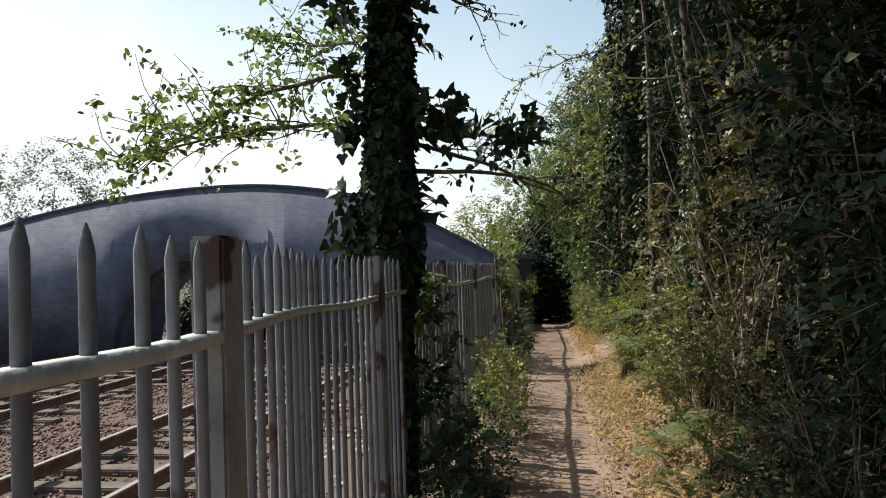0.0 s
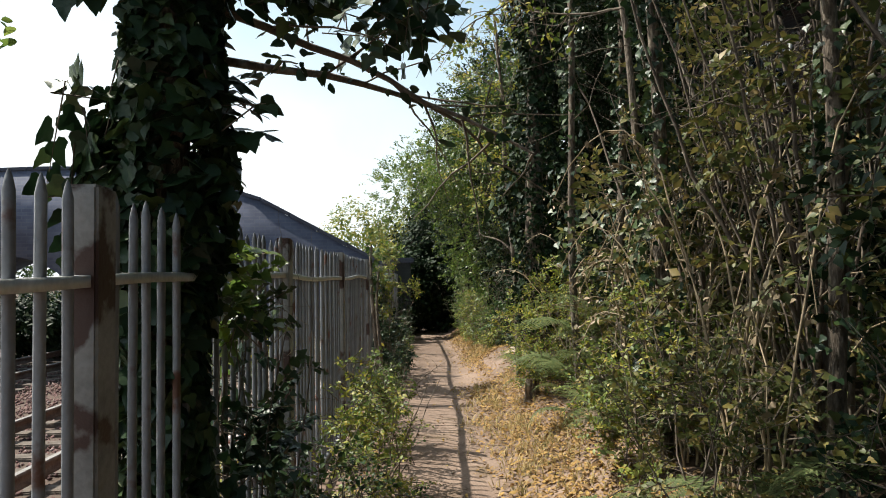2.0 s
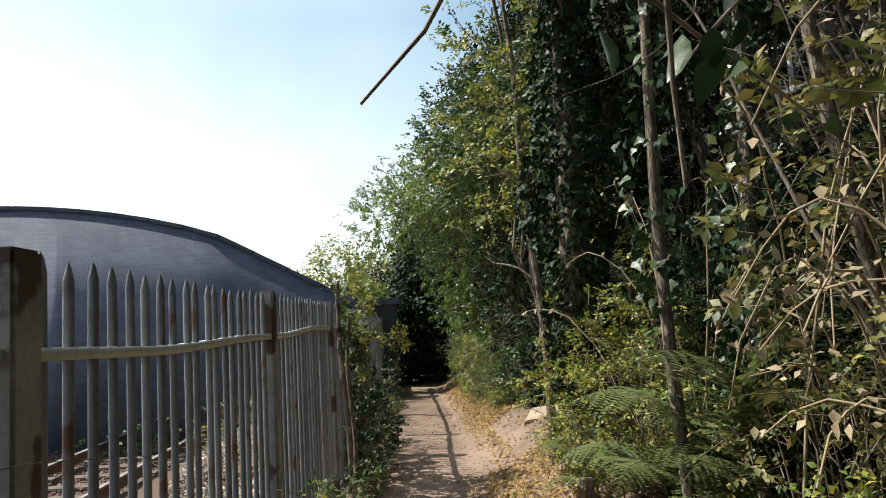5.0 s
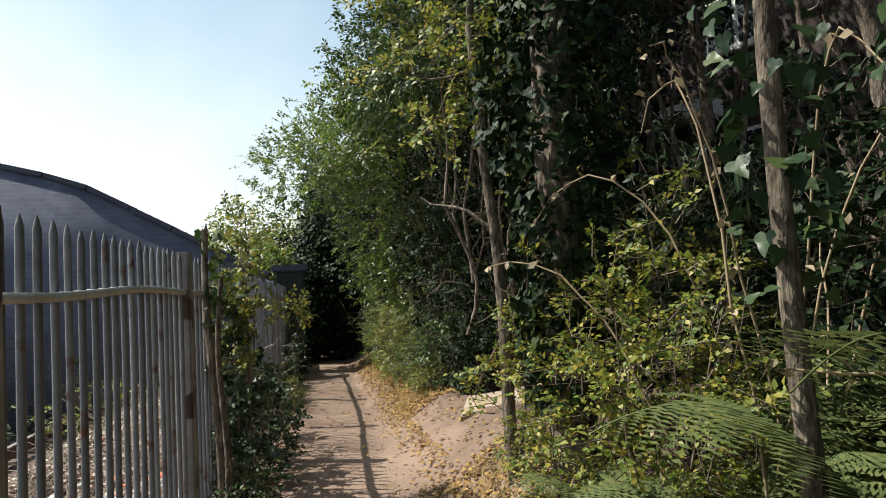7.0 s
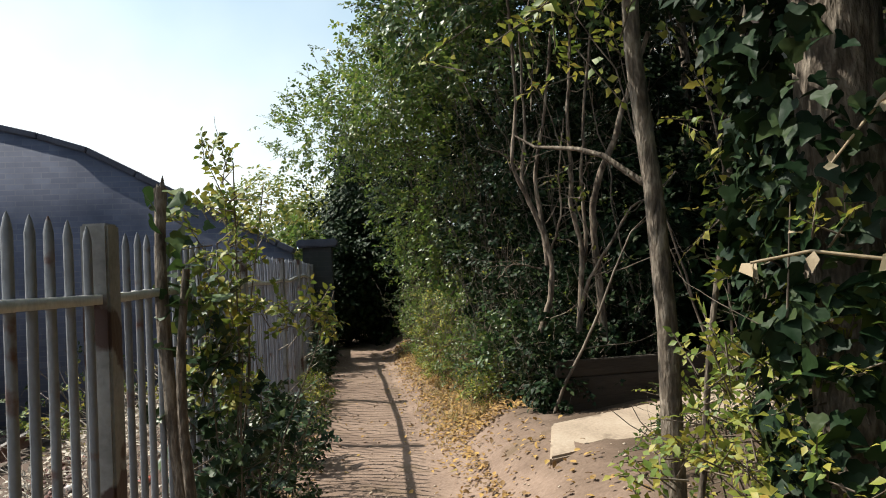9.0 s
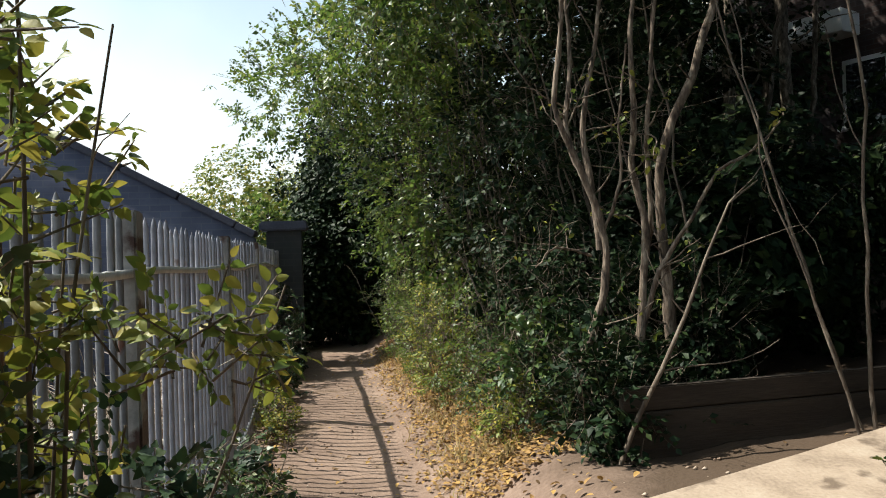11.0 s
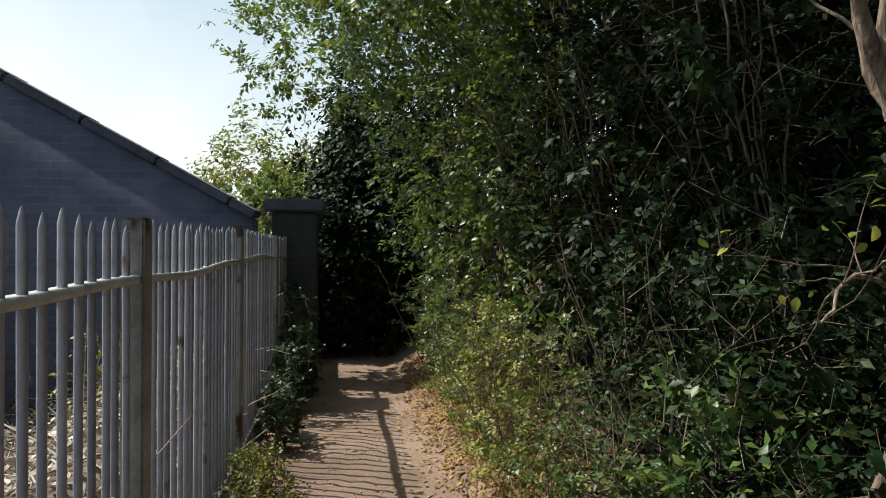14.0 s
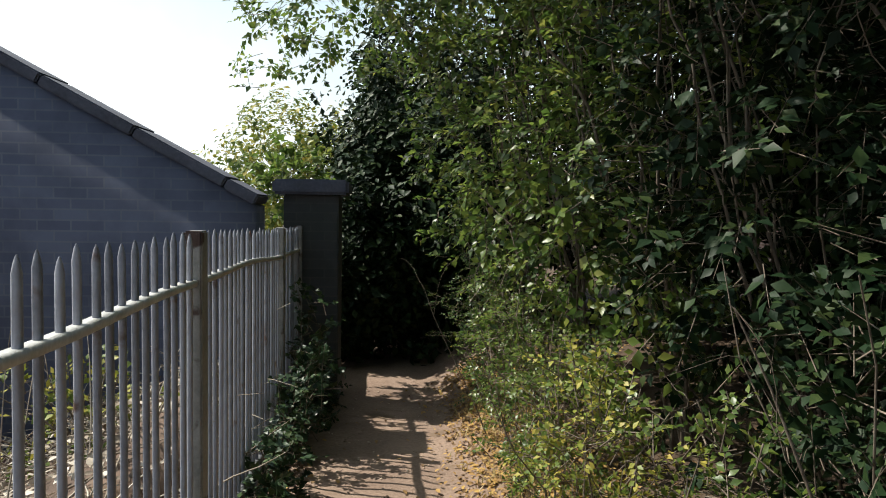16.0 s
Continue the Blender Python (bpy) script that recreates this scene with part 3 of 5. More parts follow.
def build_ballast():
    b = Buf()
    n = 26000
    x, y = rng.uniform(-9.8, -2.0, n), rng.uniform(-1, 19, n)
    k = (np.abs(np.abs(x + 4.5) - 0.7175) > 0.05)
    x, y = x[k], y[k]
    n = len(x)
    base = np.array([[1, 0, 0], [-0.5, 0.87, 0], [-0.5, -0.87, 0], [0.2, 0.1, 0.9], [0, 0, -0.6]])
    tf = np.array([[0, 1, 3], [1, 2, 3], [2, 0, 3], [0, 4, 1], [1, 4, 2], [2, 4, 0]])
    s = rng.uniform(0.018, 0.042, n)
    a = rng.uniform(0, 6.28, n)
    v = base[None] * (1 + rng.normal(0, 0.25, (n, 5, 3)))
    v = np.stack([v[..., 0] * np.cos(a)[:, None] - v[..., 1] * np.sin(a)[:, None], v[..., 0] * np.sin(a)[:, None] + v[..., 1] * np.cos(a)[:, None], v[..., 2]], -1) * s[:, None, None]
    v += np.stack([x, y, ground_z(x, y) + 0.01], -1)[:, None]
    b.add(v, (tf[None] + (np.arange(n) * 5)[:, None, None]).reshape(-1, 3))
    tagged(link("ballast", b.mesh("ballast", BALLAST, True)), "loose red-brown railway ballast stones", "ballast", kind="stuff")


build_ballast()


# ---- plants ----
def shrub(name, base, label, category, stems, blobs, leaf, material, shape=OVAL, wood=TWIG, droop=0.5, seed=1, group="", r0=0.02, flat=1.0, wander=0.028, twig=1.0):
    """A bush or tree: wandering stems from the base and clumps of leaves.
    stems: (end offset, radius); blobs: (centre offset, radii, clumps, leaves per clump, clump radius)."""
    rg = np.random.default_rng(seed)
    bx, by = base
    bz = float(ground_z(bx, by)) - 0.03
    t = thing(name, (bx, by, bz), label, category, group)
    for end, r in stems:
        b = Buf()
        e = np.array(end, float)
        s = np.append(rg.normal(0, r0 * 2, 2), 0)
        n = max(6, int(np.linalg.norm(e) * 5))
        u = np.linspace(0, 1, n)[:, None]
        pts = s + (e - s) * u + np.cumsum(rg.normal(0, wander * min(1, np.linalg.norm(e)), (n, 3)), 0) * np.sqrt(u)
        tube(b, pts, np.linspace(r, r * 0.35, n), 8 if r > 0.03 else 6)
        for _ in range(max(2, n // 3)):
            i = rg.integers(n // 3, n)
            w = rg.normal(0, 1, 3) + np.array([-0.2, 0, 0.5])
            tp, tr = limb(pts[i], w, twig * min(rg.uniform(0.25, 0.8), 0.4 * np.linalg.norm(e)), r * 0.4 * (1 - 0.5 * i / n), 0.3, 0.2, 6, rg)
            tube(b, tp, tr, 5)
        link("trunk" if r > 0.035 else "stem", b.mesh("stem", wood), t)
    for c, rad, nc, per, cr, *own in blobs:
        b, tw = Buf(), Buf()
        far = leaf > 0.08
        m = max(6, int(nc * (1.0 if far else 0.85 if (own[0] if own else material) is SHADE else 0.95 if flat < 0.5 else 0.6)))
        cc, d = blob(c, rad, m, 0.45, rg)
        k = cc[:, 2] > 0.02
        cc, d = cc[k], d[k]
        if far:
            leaves(b, clumps(cc, per, cr, rg, flat), leaf * 1.2, shape, droop, np.repeat(d, per, 0), rg)
        else:
            shoots = max(2, round(per / 10))
            at = clumps(cc, shoots, cr * 1.15, rg, flat)
            way = np.repeat(d, shoots, 0) + 0.5 * (at - np.repeat(cc, shoots, 0)) / cr
            sprays(b, tw, at, way * np.array([1, 1, 1 if flat == 1 else 0.35]), 9, leaf * 3.4, leaf * (1.3 if flat == 1 else 1.0), shape, droop if flat == 1 else 0.15, rg)
            tagged(link("twig", tw.mesh("twig", wood), t), kind="stuff")
        link("crown", b.mesh("crown", own[0] if own else material), t)
    return t


def ivy_column(at, label, z0, z1, r_wood, r_ivy, count, seed, lean=(0, 0), size=0.07, material=IVY):
    rg = np.random.default_rng(seed)
    bz = float(ground_z(*at)) - 0.03
    t = thing("ivy_clad_tree", (*at, bz), label, "tree")
    n = 16
    u = np.linspace(0, 1, n)
    pts = np.stack([lean[0] * u + 0.03 * np.sin(u * 9 + seed), lean[1] * u + 0.03 * np.cos(u * 7 + seed), u * (z1 + 0.6)], -1)
    b = Buf()
    tube(b, pts, np.linspace(r_wood, r_wood * 0.5, n), 10)
    link("trunk", b.mesh("trunk", BARK), t)
    zz = rg.uniform(z0, z1, count)
    ang = rg.uniform(0, 2 * np.pi, count)
    fat = r_ivy * (0.75 + 0.35 * np.sin(zz * 3.1 + seed) + 0.25 * np.sin(zz * 7 + ang * 2 + seed)) * np.clip((z1 - zz) / 0.8, 0.3, 1)
    rr = r_wood + np.abs(fat) * rg.uniform(0.35, 1.0, count) ** 0.5
    px = np.interp(zz, pts[:, 2], pts[:, 0]) + rr * np.cos(ang)
    py = np.interp(zz, pts[:, 2], pts[:, 1]) + rr * np.sin(ang)
    b = Buf()
    leaves(b, np.stack([px, py, zz], -1), size, IVYLEAF, 1.4, np.stack([np.cos(ang), np.sin(ang), 0 * ang], -1), rg)
    link("ivy", b.mesh("ivy", material), t, "glossy dark ivy leaves")
    return t, pts


# ivy tree standing in the fence line, with overhanging boughs
def build_ivy_tree():
    t, pts = ivy_column((-0.82, 3.8), "tree trunk thickly clad in dark ivy, standing in the fence", 0.05, 5.2, 0.075, 0.1, 6500, 3, (0.0, 0.05), 0.075)
    rg = np.random.default_rng(11)
    for z, w, ln in ((1.95, (1.0, 0.5, 0.0), 1.5), (2.15, (0.9, 0.75, -0.1), 1.3), (2.5, (-1, 0.1, 0.15), 1.6), (2.8, (-0.8, 0.9, 0.25), 1.5), (2.2, (-0.9, -0.3, 0.12), 1.3), (3.0, (0.6, 0.8, 0.2), 1.5), (3.2, (-0.5, -0.8, 0.3), 1.4)):
        b = Buf()
        p0 = np.array([np.interp(z, pts[:, 2], pts[:, k]) for k in range(3)])
        lp, lr = limb(p0, w, ln, 0.016, 0.16, -0.1, 9, rg)
        tube(b, lp, lr, 6)
        tips = [lp]
        for i in range(2, 10):
            for _ in range(3 if w[0] < 0 else 1):
                sp, sr = limb(lp[i], np.array(w) + rg.normal(0, 0.8, 3), 0.5, 0.005, 0.25, -0.1, 6, rg)
                tube(b, sp, sr, 4)
                tips.append(sp)
        link("bough", b.mesh("bough", TWIG), t)
        b = Buf()
        q = np.concatenate(tips)
        q = q[rg.uniform(0, 1, len(q)) < (0.5 if w[0] < 0 else 0.2)]
        leaves(b, clumps(q, 8 if w[0] < 0 else 5, 0.1, rg, 0.5), 0.046, BROAD, 0.7, None, rg)
        # left boughs take the leaf colour that has backlight painted in
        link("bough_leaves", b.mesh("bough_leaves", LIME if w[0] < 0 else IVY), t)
    # ivy shoots standing off the trunk
    for c, rad, n in (((-0.22, -0.05, 1.72), (0.1, 0.1, 0.25), 12), ((-0.18, 0.0, 2.35), (0.12, 0.14, 0.25), 9), ((0.14, 0.0, 1.78), (0.06, 0.08, 0.16), 8), ((0.25, 0.05, 2.3), (0.16, 0.14, 0.14), 20), ((0.6, 0.3, 2.2), (0.26, 0.14, 0.08), 18), ((-0.05, 0.0, 2.95), (0.34, 0.3, 0.4), 36)):
        b, tw = Buf(), Buf()
        cc, d = blob(c, rad, n, 0.3, rg)
        sprays(b, tw, cc, d, 7, 0.22, 0.085, IVYLEAF, 1.0, rg)
        tagged(link("twig", tw.mesh("twig", TWIG), t), kind="stuff")
        link("ivy", b.mesh("ivy", IVY), t, "large dark ivy leaves on side shoots")
    b = Buf()
    cc, d = blob((-0.3, -0.6, 5.3), (1.7, 2.5, 1.5), 900, 0.3, rg)
    leaves(b, clumps(cc, 24, 0.22, rg), 0.08, OVAL, 0.6, np.repeat(d, 24, 0), rg)
    link("crown", b.mesh("crown", LEAF), t)


build_ivy_tree()

# bank on the path's far side
def bush(at, r, h, m, label, seed, n=330, leaf=0.044, stems=7, wide=0.85, low=0.5, shape=OVAL):
    rg = np.random.default_rng(seed)
    return shrub("bush", at, label, "bush", [((rg.normal(-0.2, 0.3), rg.normal(0, 0.3), h * rg.uniform(0.75, 1.1)), rg.uniform(0.007, 0.016) * min(1, h / 2.4)) for _ in range(stems)],
                 [((0, 0, h * low), (r, wide, h * 0.55), n, 34, 0.14)], leaf, m, shape, seed=seed, group="bushes on the bank")


# bushes using SHADE also carry their shade in the leaf colour
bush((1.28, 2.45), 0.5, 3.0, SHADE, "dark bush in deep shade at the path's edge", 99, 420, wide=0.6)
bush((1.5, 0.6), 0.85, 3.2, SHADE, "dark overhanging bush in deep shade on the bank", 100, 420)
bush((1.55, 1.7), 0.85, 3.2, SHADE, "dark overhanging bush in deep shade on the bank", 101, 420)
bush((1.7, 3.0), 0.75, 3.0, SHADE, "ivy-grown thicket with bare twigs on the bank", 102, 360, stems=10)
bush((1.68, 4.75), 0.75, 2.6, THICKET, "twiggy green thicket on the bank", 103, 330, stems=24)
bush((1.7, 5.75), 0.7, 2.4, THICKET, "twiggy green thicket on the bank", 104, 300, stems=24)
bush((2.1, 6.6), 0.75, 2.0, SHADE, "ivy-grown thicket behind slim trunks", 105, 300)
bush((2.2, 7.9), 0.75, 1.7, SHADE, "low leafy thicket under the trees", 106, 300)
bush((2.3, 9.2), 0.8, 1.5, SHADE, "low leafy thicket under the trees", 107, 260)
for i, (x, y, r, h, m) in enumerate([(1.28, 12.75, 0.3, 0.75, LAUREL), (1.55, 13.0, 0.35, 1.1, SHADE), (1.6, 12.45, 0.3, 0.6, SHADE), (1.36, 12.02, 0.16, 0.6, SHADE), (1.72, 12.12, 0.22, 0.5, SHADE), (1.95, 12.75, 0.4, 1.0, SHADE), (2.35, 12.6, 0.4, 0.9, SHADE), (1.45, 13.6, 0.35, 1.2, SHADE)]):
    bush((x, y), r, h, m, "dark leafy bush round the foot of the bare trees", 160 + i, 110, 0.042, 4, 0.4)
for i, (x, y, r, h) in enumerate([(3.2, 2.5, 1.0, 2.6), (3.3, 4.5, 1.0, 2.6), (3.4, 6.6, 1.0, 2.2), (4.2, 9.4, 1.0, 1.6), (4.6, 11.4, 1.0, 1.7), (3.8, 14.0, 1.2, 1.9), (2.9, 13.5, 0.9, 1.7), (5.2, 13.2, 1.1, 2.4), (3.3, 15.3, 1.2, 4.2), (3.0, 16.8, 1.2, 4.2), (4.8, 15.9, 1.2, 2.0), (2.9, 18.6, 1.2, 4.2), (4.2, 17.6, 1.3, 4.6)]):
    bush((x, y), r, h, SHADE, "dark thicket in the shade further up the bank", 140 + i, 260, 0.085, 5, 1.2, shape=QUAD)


def low_growth(at, label, radii, n, leaf, material, seed, shape=OVAL, per=40):
    rg = np.random.default_rng(seed)
    return shrub("undergrowth", at, label, "undergrowth", [((rg.normal(0, 0.15), rg.normal(0, 0.15), radii[2] * 1.5), 0.005) for _ in range(4)],
                 [((0, 0, radii[2] * 0.75), radii, n, per, 0.1)], leaf, material, shape, seed=seed, group="undergrowth along the path", flat=0.35 if material is YELLOW else 0.8)


for i, (x, y, rx, ry, rz, n, m) in enumerate([
    (0.98, 2.4, 0.28, 0.5, 0.6, 80, SHADE), (1.0, 3.2, 0.24, 0.4, 0.5, 60, SHADE), (0.92, 4.2, 0.3, 0.5, 0.6, 100, THICKET), (1.0, 5.1, 0.3, 0.5, 0.55, 90, YELLOW), (1.15, 6.0, 0.3, 0.5, 0.55, 90, THICKET),
    (1.08, 7.65, 0.36, 0.5, 0.64, 150, YELLOW), (1.02, 8.35, 0.36, 0.4, 0.66, 140, YELLOW), (1.42, 8.05, 0.4, 0.4, 0.78, 150, YELLOW), (1.4, 9.2, 0.35, 0.3, 0.5, 60, YELLOW), (1.5, 10.0, 0.3, 0.3, 0.2, 40, LEAF),
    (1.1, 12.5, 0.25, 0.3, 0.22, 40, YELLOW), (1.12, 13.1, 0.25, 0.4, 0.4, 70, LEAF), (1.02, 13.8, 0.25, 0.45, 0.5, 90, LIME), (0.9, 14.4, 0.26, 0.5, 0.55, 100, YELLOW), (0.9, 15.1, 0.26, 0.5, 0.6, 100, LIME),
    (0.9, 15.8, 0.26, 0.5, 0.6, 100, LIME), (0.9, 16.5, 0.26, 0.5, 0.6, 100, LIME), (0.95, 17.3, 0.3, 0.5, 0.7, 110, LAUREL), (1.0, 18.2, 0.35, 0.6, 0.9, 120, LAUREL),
    (-0.48, 3.6, 0.2, 0.4, 0.42, 120, IVY), (-0.66, 4.05, 0.14, 0.22, 0.7, 100, IVY), (-0.68, 4.6, 0.1, 0.16, 0.75, 90, IVY), (-0.42, 4.6, 0.22, 0.4, 0.36, 90, LEAF), (-0.35, 5.5, 0.22, 0.5, 0.45, 90, YELLOW), (-0.36, 6.5, 0.2, 0.45, 0.4, 80, LIME), (-0.42, 7.5, 0.18, 0.5, 0.35, 70, LEAF),
    (-0.52, 9.6, 0.14, 0.3, 0.72, 130, IVY), (-0.45, 10.2, 0.2, 0.45, 0.5, 130, IVY), (-0.4, 10.9, 0.2, 0.5, 0.4, 90, LEAF), (-0.4, 9.3, 0.16, 0.3, 0.22, 50, LEAF), (-0.42, 11.8, 0.18, 0.4, 0.3, 60, IVY), (-0.4, 14.3, 0.17, 0.5, 0.24, 60, YELLOW),
    (-0.43, 15.6, 0.15, 0.4, 0.3, 70, IVY), (-0.42, 16.4, 0.17, 0.4, 0.45, 90, IVY), (-0.42, 17.2, 0.17, 0.4, 0.6, 100, IVY)]):
    low_growth((x, y), {id(LEAF): "mixed low green undergrowth beside the path", id(LIME): "bright green low growth at the hedge foot", id(THICKET): "olive and tan undergrowth on the bank", id(YELLOW): "yellowing low undergrowth beside the path", id(IVY): "low dark ivy growing along the fence foot", id(SHADE): "dark low growth in the shade beside the path", id(LAUREL): "shaded low undergrowth beside the path"}[id(m)],
               (rx, ry, rz), n, 0.03 if m is not IVY else 0.042, m, 300 + i, IVYLEAF if m is IVY else OVAL, 18 if m is IVY else 40)

ivy_column((1.0, 8.3), "tall tree column wrapped in dark ivy on the bank", 0.5, 6.0, 0.1, 0.2, 10000, 21, (0.15, 0.1), 0.048, SHADE)
ivy_column((1.08, 6.87), "slim rough-barked trunk with a few ivy leaves", 0.9, 5.0, 0.03, 0.11, 480, 22, (-0.03, 0.1), 0.055)
ivy_column((1.35, 6.7), "slim trunk with climbing ivy", 0.3, 5.0, 0.036, 0.12, 1700, 23, (0.05, -0.1), 0.046)
ivy_column((1.15, 5.2), "slim ivy-grown trunk on the bank", 0.2, 5.0, 0.04, 0.12, 1800, 24, (-0.1, 0.1), 0.045)
ivy_column((1.45, 4.3), "slim ivy-grown trunk on the bank", 0.2, 5.0, 0.035, 0.1, 1100, 25, (0.1, 0.1), 0.045)
shrub("slim_tree", (0.95, 8.95), "slim leaning tree with yellow-green leaves", "tree", [((-0.2, 0.1, 3.8), 0.036), ((0.3, -0.2, 3.0), 0.012)],
      [((-0.35, 0.0, 2.05), (0.42, 0.5, 0.5), 62, 20, 0.16), ((-0.1, 0.1, 2.55), (0.6, 0.5, 0.4), 70, 20, 0.15), ((-0.15, 0.0, 3.3), (0.55, 0.5, 0.45), 60, 20, 0.15), ((0.3, -0.2, 1.6), (0.3, 0.3, 0.7), 36, 24, 0.12)], 0.042, YELLOW, OVAL, wood=BARK, seed=31, flat=0.4, wander=0.015)


def bare_tree(at, label, stems, seed, shoots=0):
    """Crooked bare stems, each given by a few bends, with twigs and a few yellow leaves."""
    rg = np.random.default_rng(seed)
    base = np.array([*at, float(ground_z(*at)) - 0.03])
    t = thing("hawthorn", base, label, "tree", "bare trees on the bank")
    tips = []
    for bends, r0, r1 in stems:
        q = np.array(bends, float) - base
        u = np.linspace(0, len(q) - 1, len(q) * 5)
        pts = np.stack([np.interp(u, np.arange(len(q)), q[:, k]) for k in range(3)], -1)
        for _ in range(2):
            pts[1:-1] = 0.5 * pts[1:-1] + 0.25 * (pts[:-2] + pts[2:])
        pts += np.cumsum(rg.normal(0, 0.0045, pts.shape), 0) - 0.0
        rad = np.linspace(r0, r1, len(u)) * rg.uniform(0.9, 1.12, len(u))
        b = Buf()
        tube(b, pts, rad, 9)
        for i in rg.integers(4, len(u), 7):
            tp, tr = limb(pts[i], rg.normal(0, 1, 3) * np.array([1, 0.6, 0.7]) + np.array([0, -0.2, 0.2]), rg.uniform(0.15, 0.5), min(0.006, rad[i] * 0.5), 0.3, 0.1, 6, rg)
            tube(b, tp, tr, 5)
            tips.append(tp[-3:])
        link("trunk" if r0 > 0.025 else "stem", b.mesh("stem", PALEBARK), t)
    b = Buf()
    q = np.concatenate(tips)
    leaves(b, clumps(q[rg.uniform(0, 1, len(q)) < 0.3], 3, 0.05, rg), 0.04, BROAD, 0.8, None, rg)
    link("leaves", b.mesh("leaves", YELLOW), t, "a few yellow-green leaves on the twigs")
    return t


PALEBARK = mat("sunlit_bark", [(0.3, (0.03, 0.022, 0.017)), (0.5, (0.13, 0.095, 0.07)), (0.72, (0.32, 0.26, 0.2))], 0.85, 26, 110, 0.8, stretch=(1, 1, 0.25))
bare_tree((1.42, 12.25), "forked bare tree with crooked sunlit stems on the bank", [
    ([(1.42, 12.25, 0.35), (1.36, 12.25, 0.75), (1.46, 12.22, 1.05), (1.51, 12.2, 1.41), (1.38, 12.2, 1.81), (1.21, 12.15, 2.13), (1.27, 12.1, 2.6), (1.2, 12.0, 3.4)], 0.027, 0.011),
    ([(1.5, 12.2, 1.38), (1.47, 12.25, 1.75), (1.44, 12.3, 2.1), (1.51, 12.3, 2.45), (1.6, 12.3, 3.2)], 0.022, 0.01),
    ([(1.4, 12.2, 1.78), (1.33, 12.25, 2.05), (1.42, 12.3, 2.44), (1.4, 12.3, 3.2)], 0.018, 0.008),
    ([(1.5, 12.2, 1.45), (1.58, 12.12, 1.75), (1.55, 12.1, 2.05), (1.62, 12.1, 2.5)], 0.01, 0.005),
    ([(1.45, 12.2, 1.35), (1.2, 12.05, 1.42), (1.05, 11.95, 1.3)], 0.008, 0.003)], 33)
bare_tree((1.74, 12.3), "pair of crooked bare trunks on the bank behind the board", [
    ([(1.72, 12.3, 0.35), (1.76, 12.28, 0.9), (1.79, 12.25, 1.5), (1.72, 12.25, 1.85), (1.7, 12.2, 2.12), (1.68, 12.2, 2.45), (1.74, 12.2, 3.3)], 0.026, 0.012),
    ([(1.77, 12.27, 1.25), (1.84, 12.25, 1.55), (1.83, 12.25, 1.9), (1.8, 12.2, 2.1), (1.82, 12.2, 2.42), (1.92, 12.2, 3.2)], 0.018, 0.009),
    ([(1.98, 12.35, 0.35), (1.97, 12.32, 0.9), (1.93, 12.3, 1.4), (1.91, 12.3, 1.85), (1.99, 12.25, 2.15), (2.13, 12.2, 2.5), (2.4, 12.2, 3.2)], 0.036, 0.02),
    ([(1.66, 12.2, 0.5), (1.74, 12.1, 1.19), (1.93, 12.05, 1.5), (2.1, 12.05, 1.75), (2.28, 12.0, 1.87), (2.47, 12.0, 2.03)], 0.015, 0.006)], 34)

# tall hedge beyond the clearing, leaning over the path
# crown parts get lit or shaded leaf colours, as the sun would fall
for i, (x, y, cx, cz, r, h, over, oz) in enumerate([
        (2.6, 11.6, 2.5, 3.9, 0.9, 1.0, 1.15, 3.6), (2.5, 12.7, 2.3, 3.9, 0.9, 1.0, 1.1, 3.5), (2.3, 13.7, 2.05, 2.0, 0.75, 2.0, 1.05, 3.5), (2.0, 14.7, 1.75, 1.9, 0.75, 2.0, 0.85, 3.4),
        (1.8, 15.7, 1.45, 1.9, 0.75, 2.0, 0.7, 3.35), (1.6, 16.7, 1.2, 2.0, 0.8, 2.1, 0.9, 3.3), (1.5, 17.8, 1.1, 2.2, 0.9, 2.2, 1.35, 3.2)]):
    shrub("hedge_tree", (x, y), "tall dark evergreen hedge tree leaning over the path", "tree",
          [((rng.normal(-0.7, 0.3), rng.normal(0, 0.3), rng.uniform(2.4, 3.6)), rng.uniform(0.006, 0.014)) for _ in range(8 if i > 1 else 3)],
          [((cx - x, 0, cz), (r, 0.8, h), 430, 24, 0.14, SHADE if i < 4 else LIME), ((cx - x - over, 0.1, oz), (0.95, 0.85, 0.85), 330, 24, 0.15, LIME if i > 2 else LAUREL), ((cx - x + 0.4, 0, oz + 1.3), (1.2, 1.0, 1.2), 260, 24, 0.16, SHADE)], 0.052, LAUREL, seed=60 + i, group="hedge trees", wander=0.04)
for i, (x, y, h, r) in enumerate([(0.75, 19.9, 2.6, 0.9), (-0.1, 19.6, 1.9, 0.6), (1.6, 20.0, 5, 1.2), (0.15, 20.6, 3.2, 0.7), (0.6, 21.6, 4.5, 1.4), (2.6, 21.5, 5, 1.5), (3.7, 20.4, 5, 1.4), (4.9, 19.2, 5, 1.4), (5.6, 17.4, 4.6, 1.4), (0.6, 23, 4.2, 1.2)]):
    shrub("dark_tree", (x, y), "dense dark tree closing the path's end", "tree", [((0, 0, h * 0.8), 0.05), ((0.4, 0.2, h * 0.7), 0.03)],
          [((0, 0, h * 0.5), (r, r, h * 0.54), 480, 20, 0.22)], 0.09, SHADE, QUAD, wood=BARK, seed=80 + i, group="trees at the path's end")
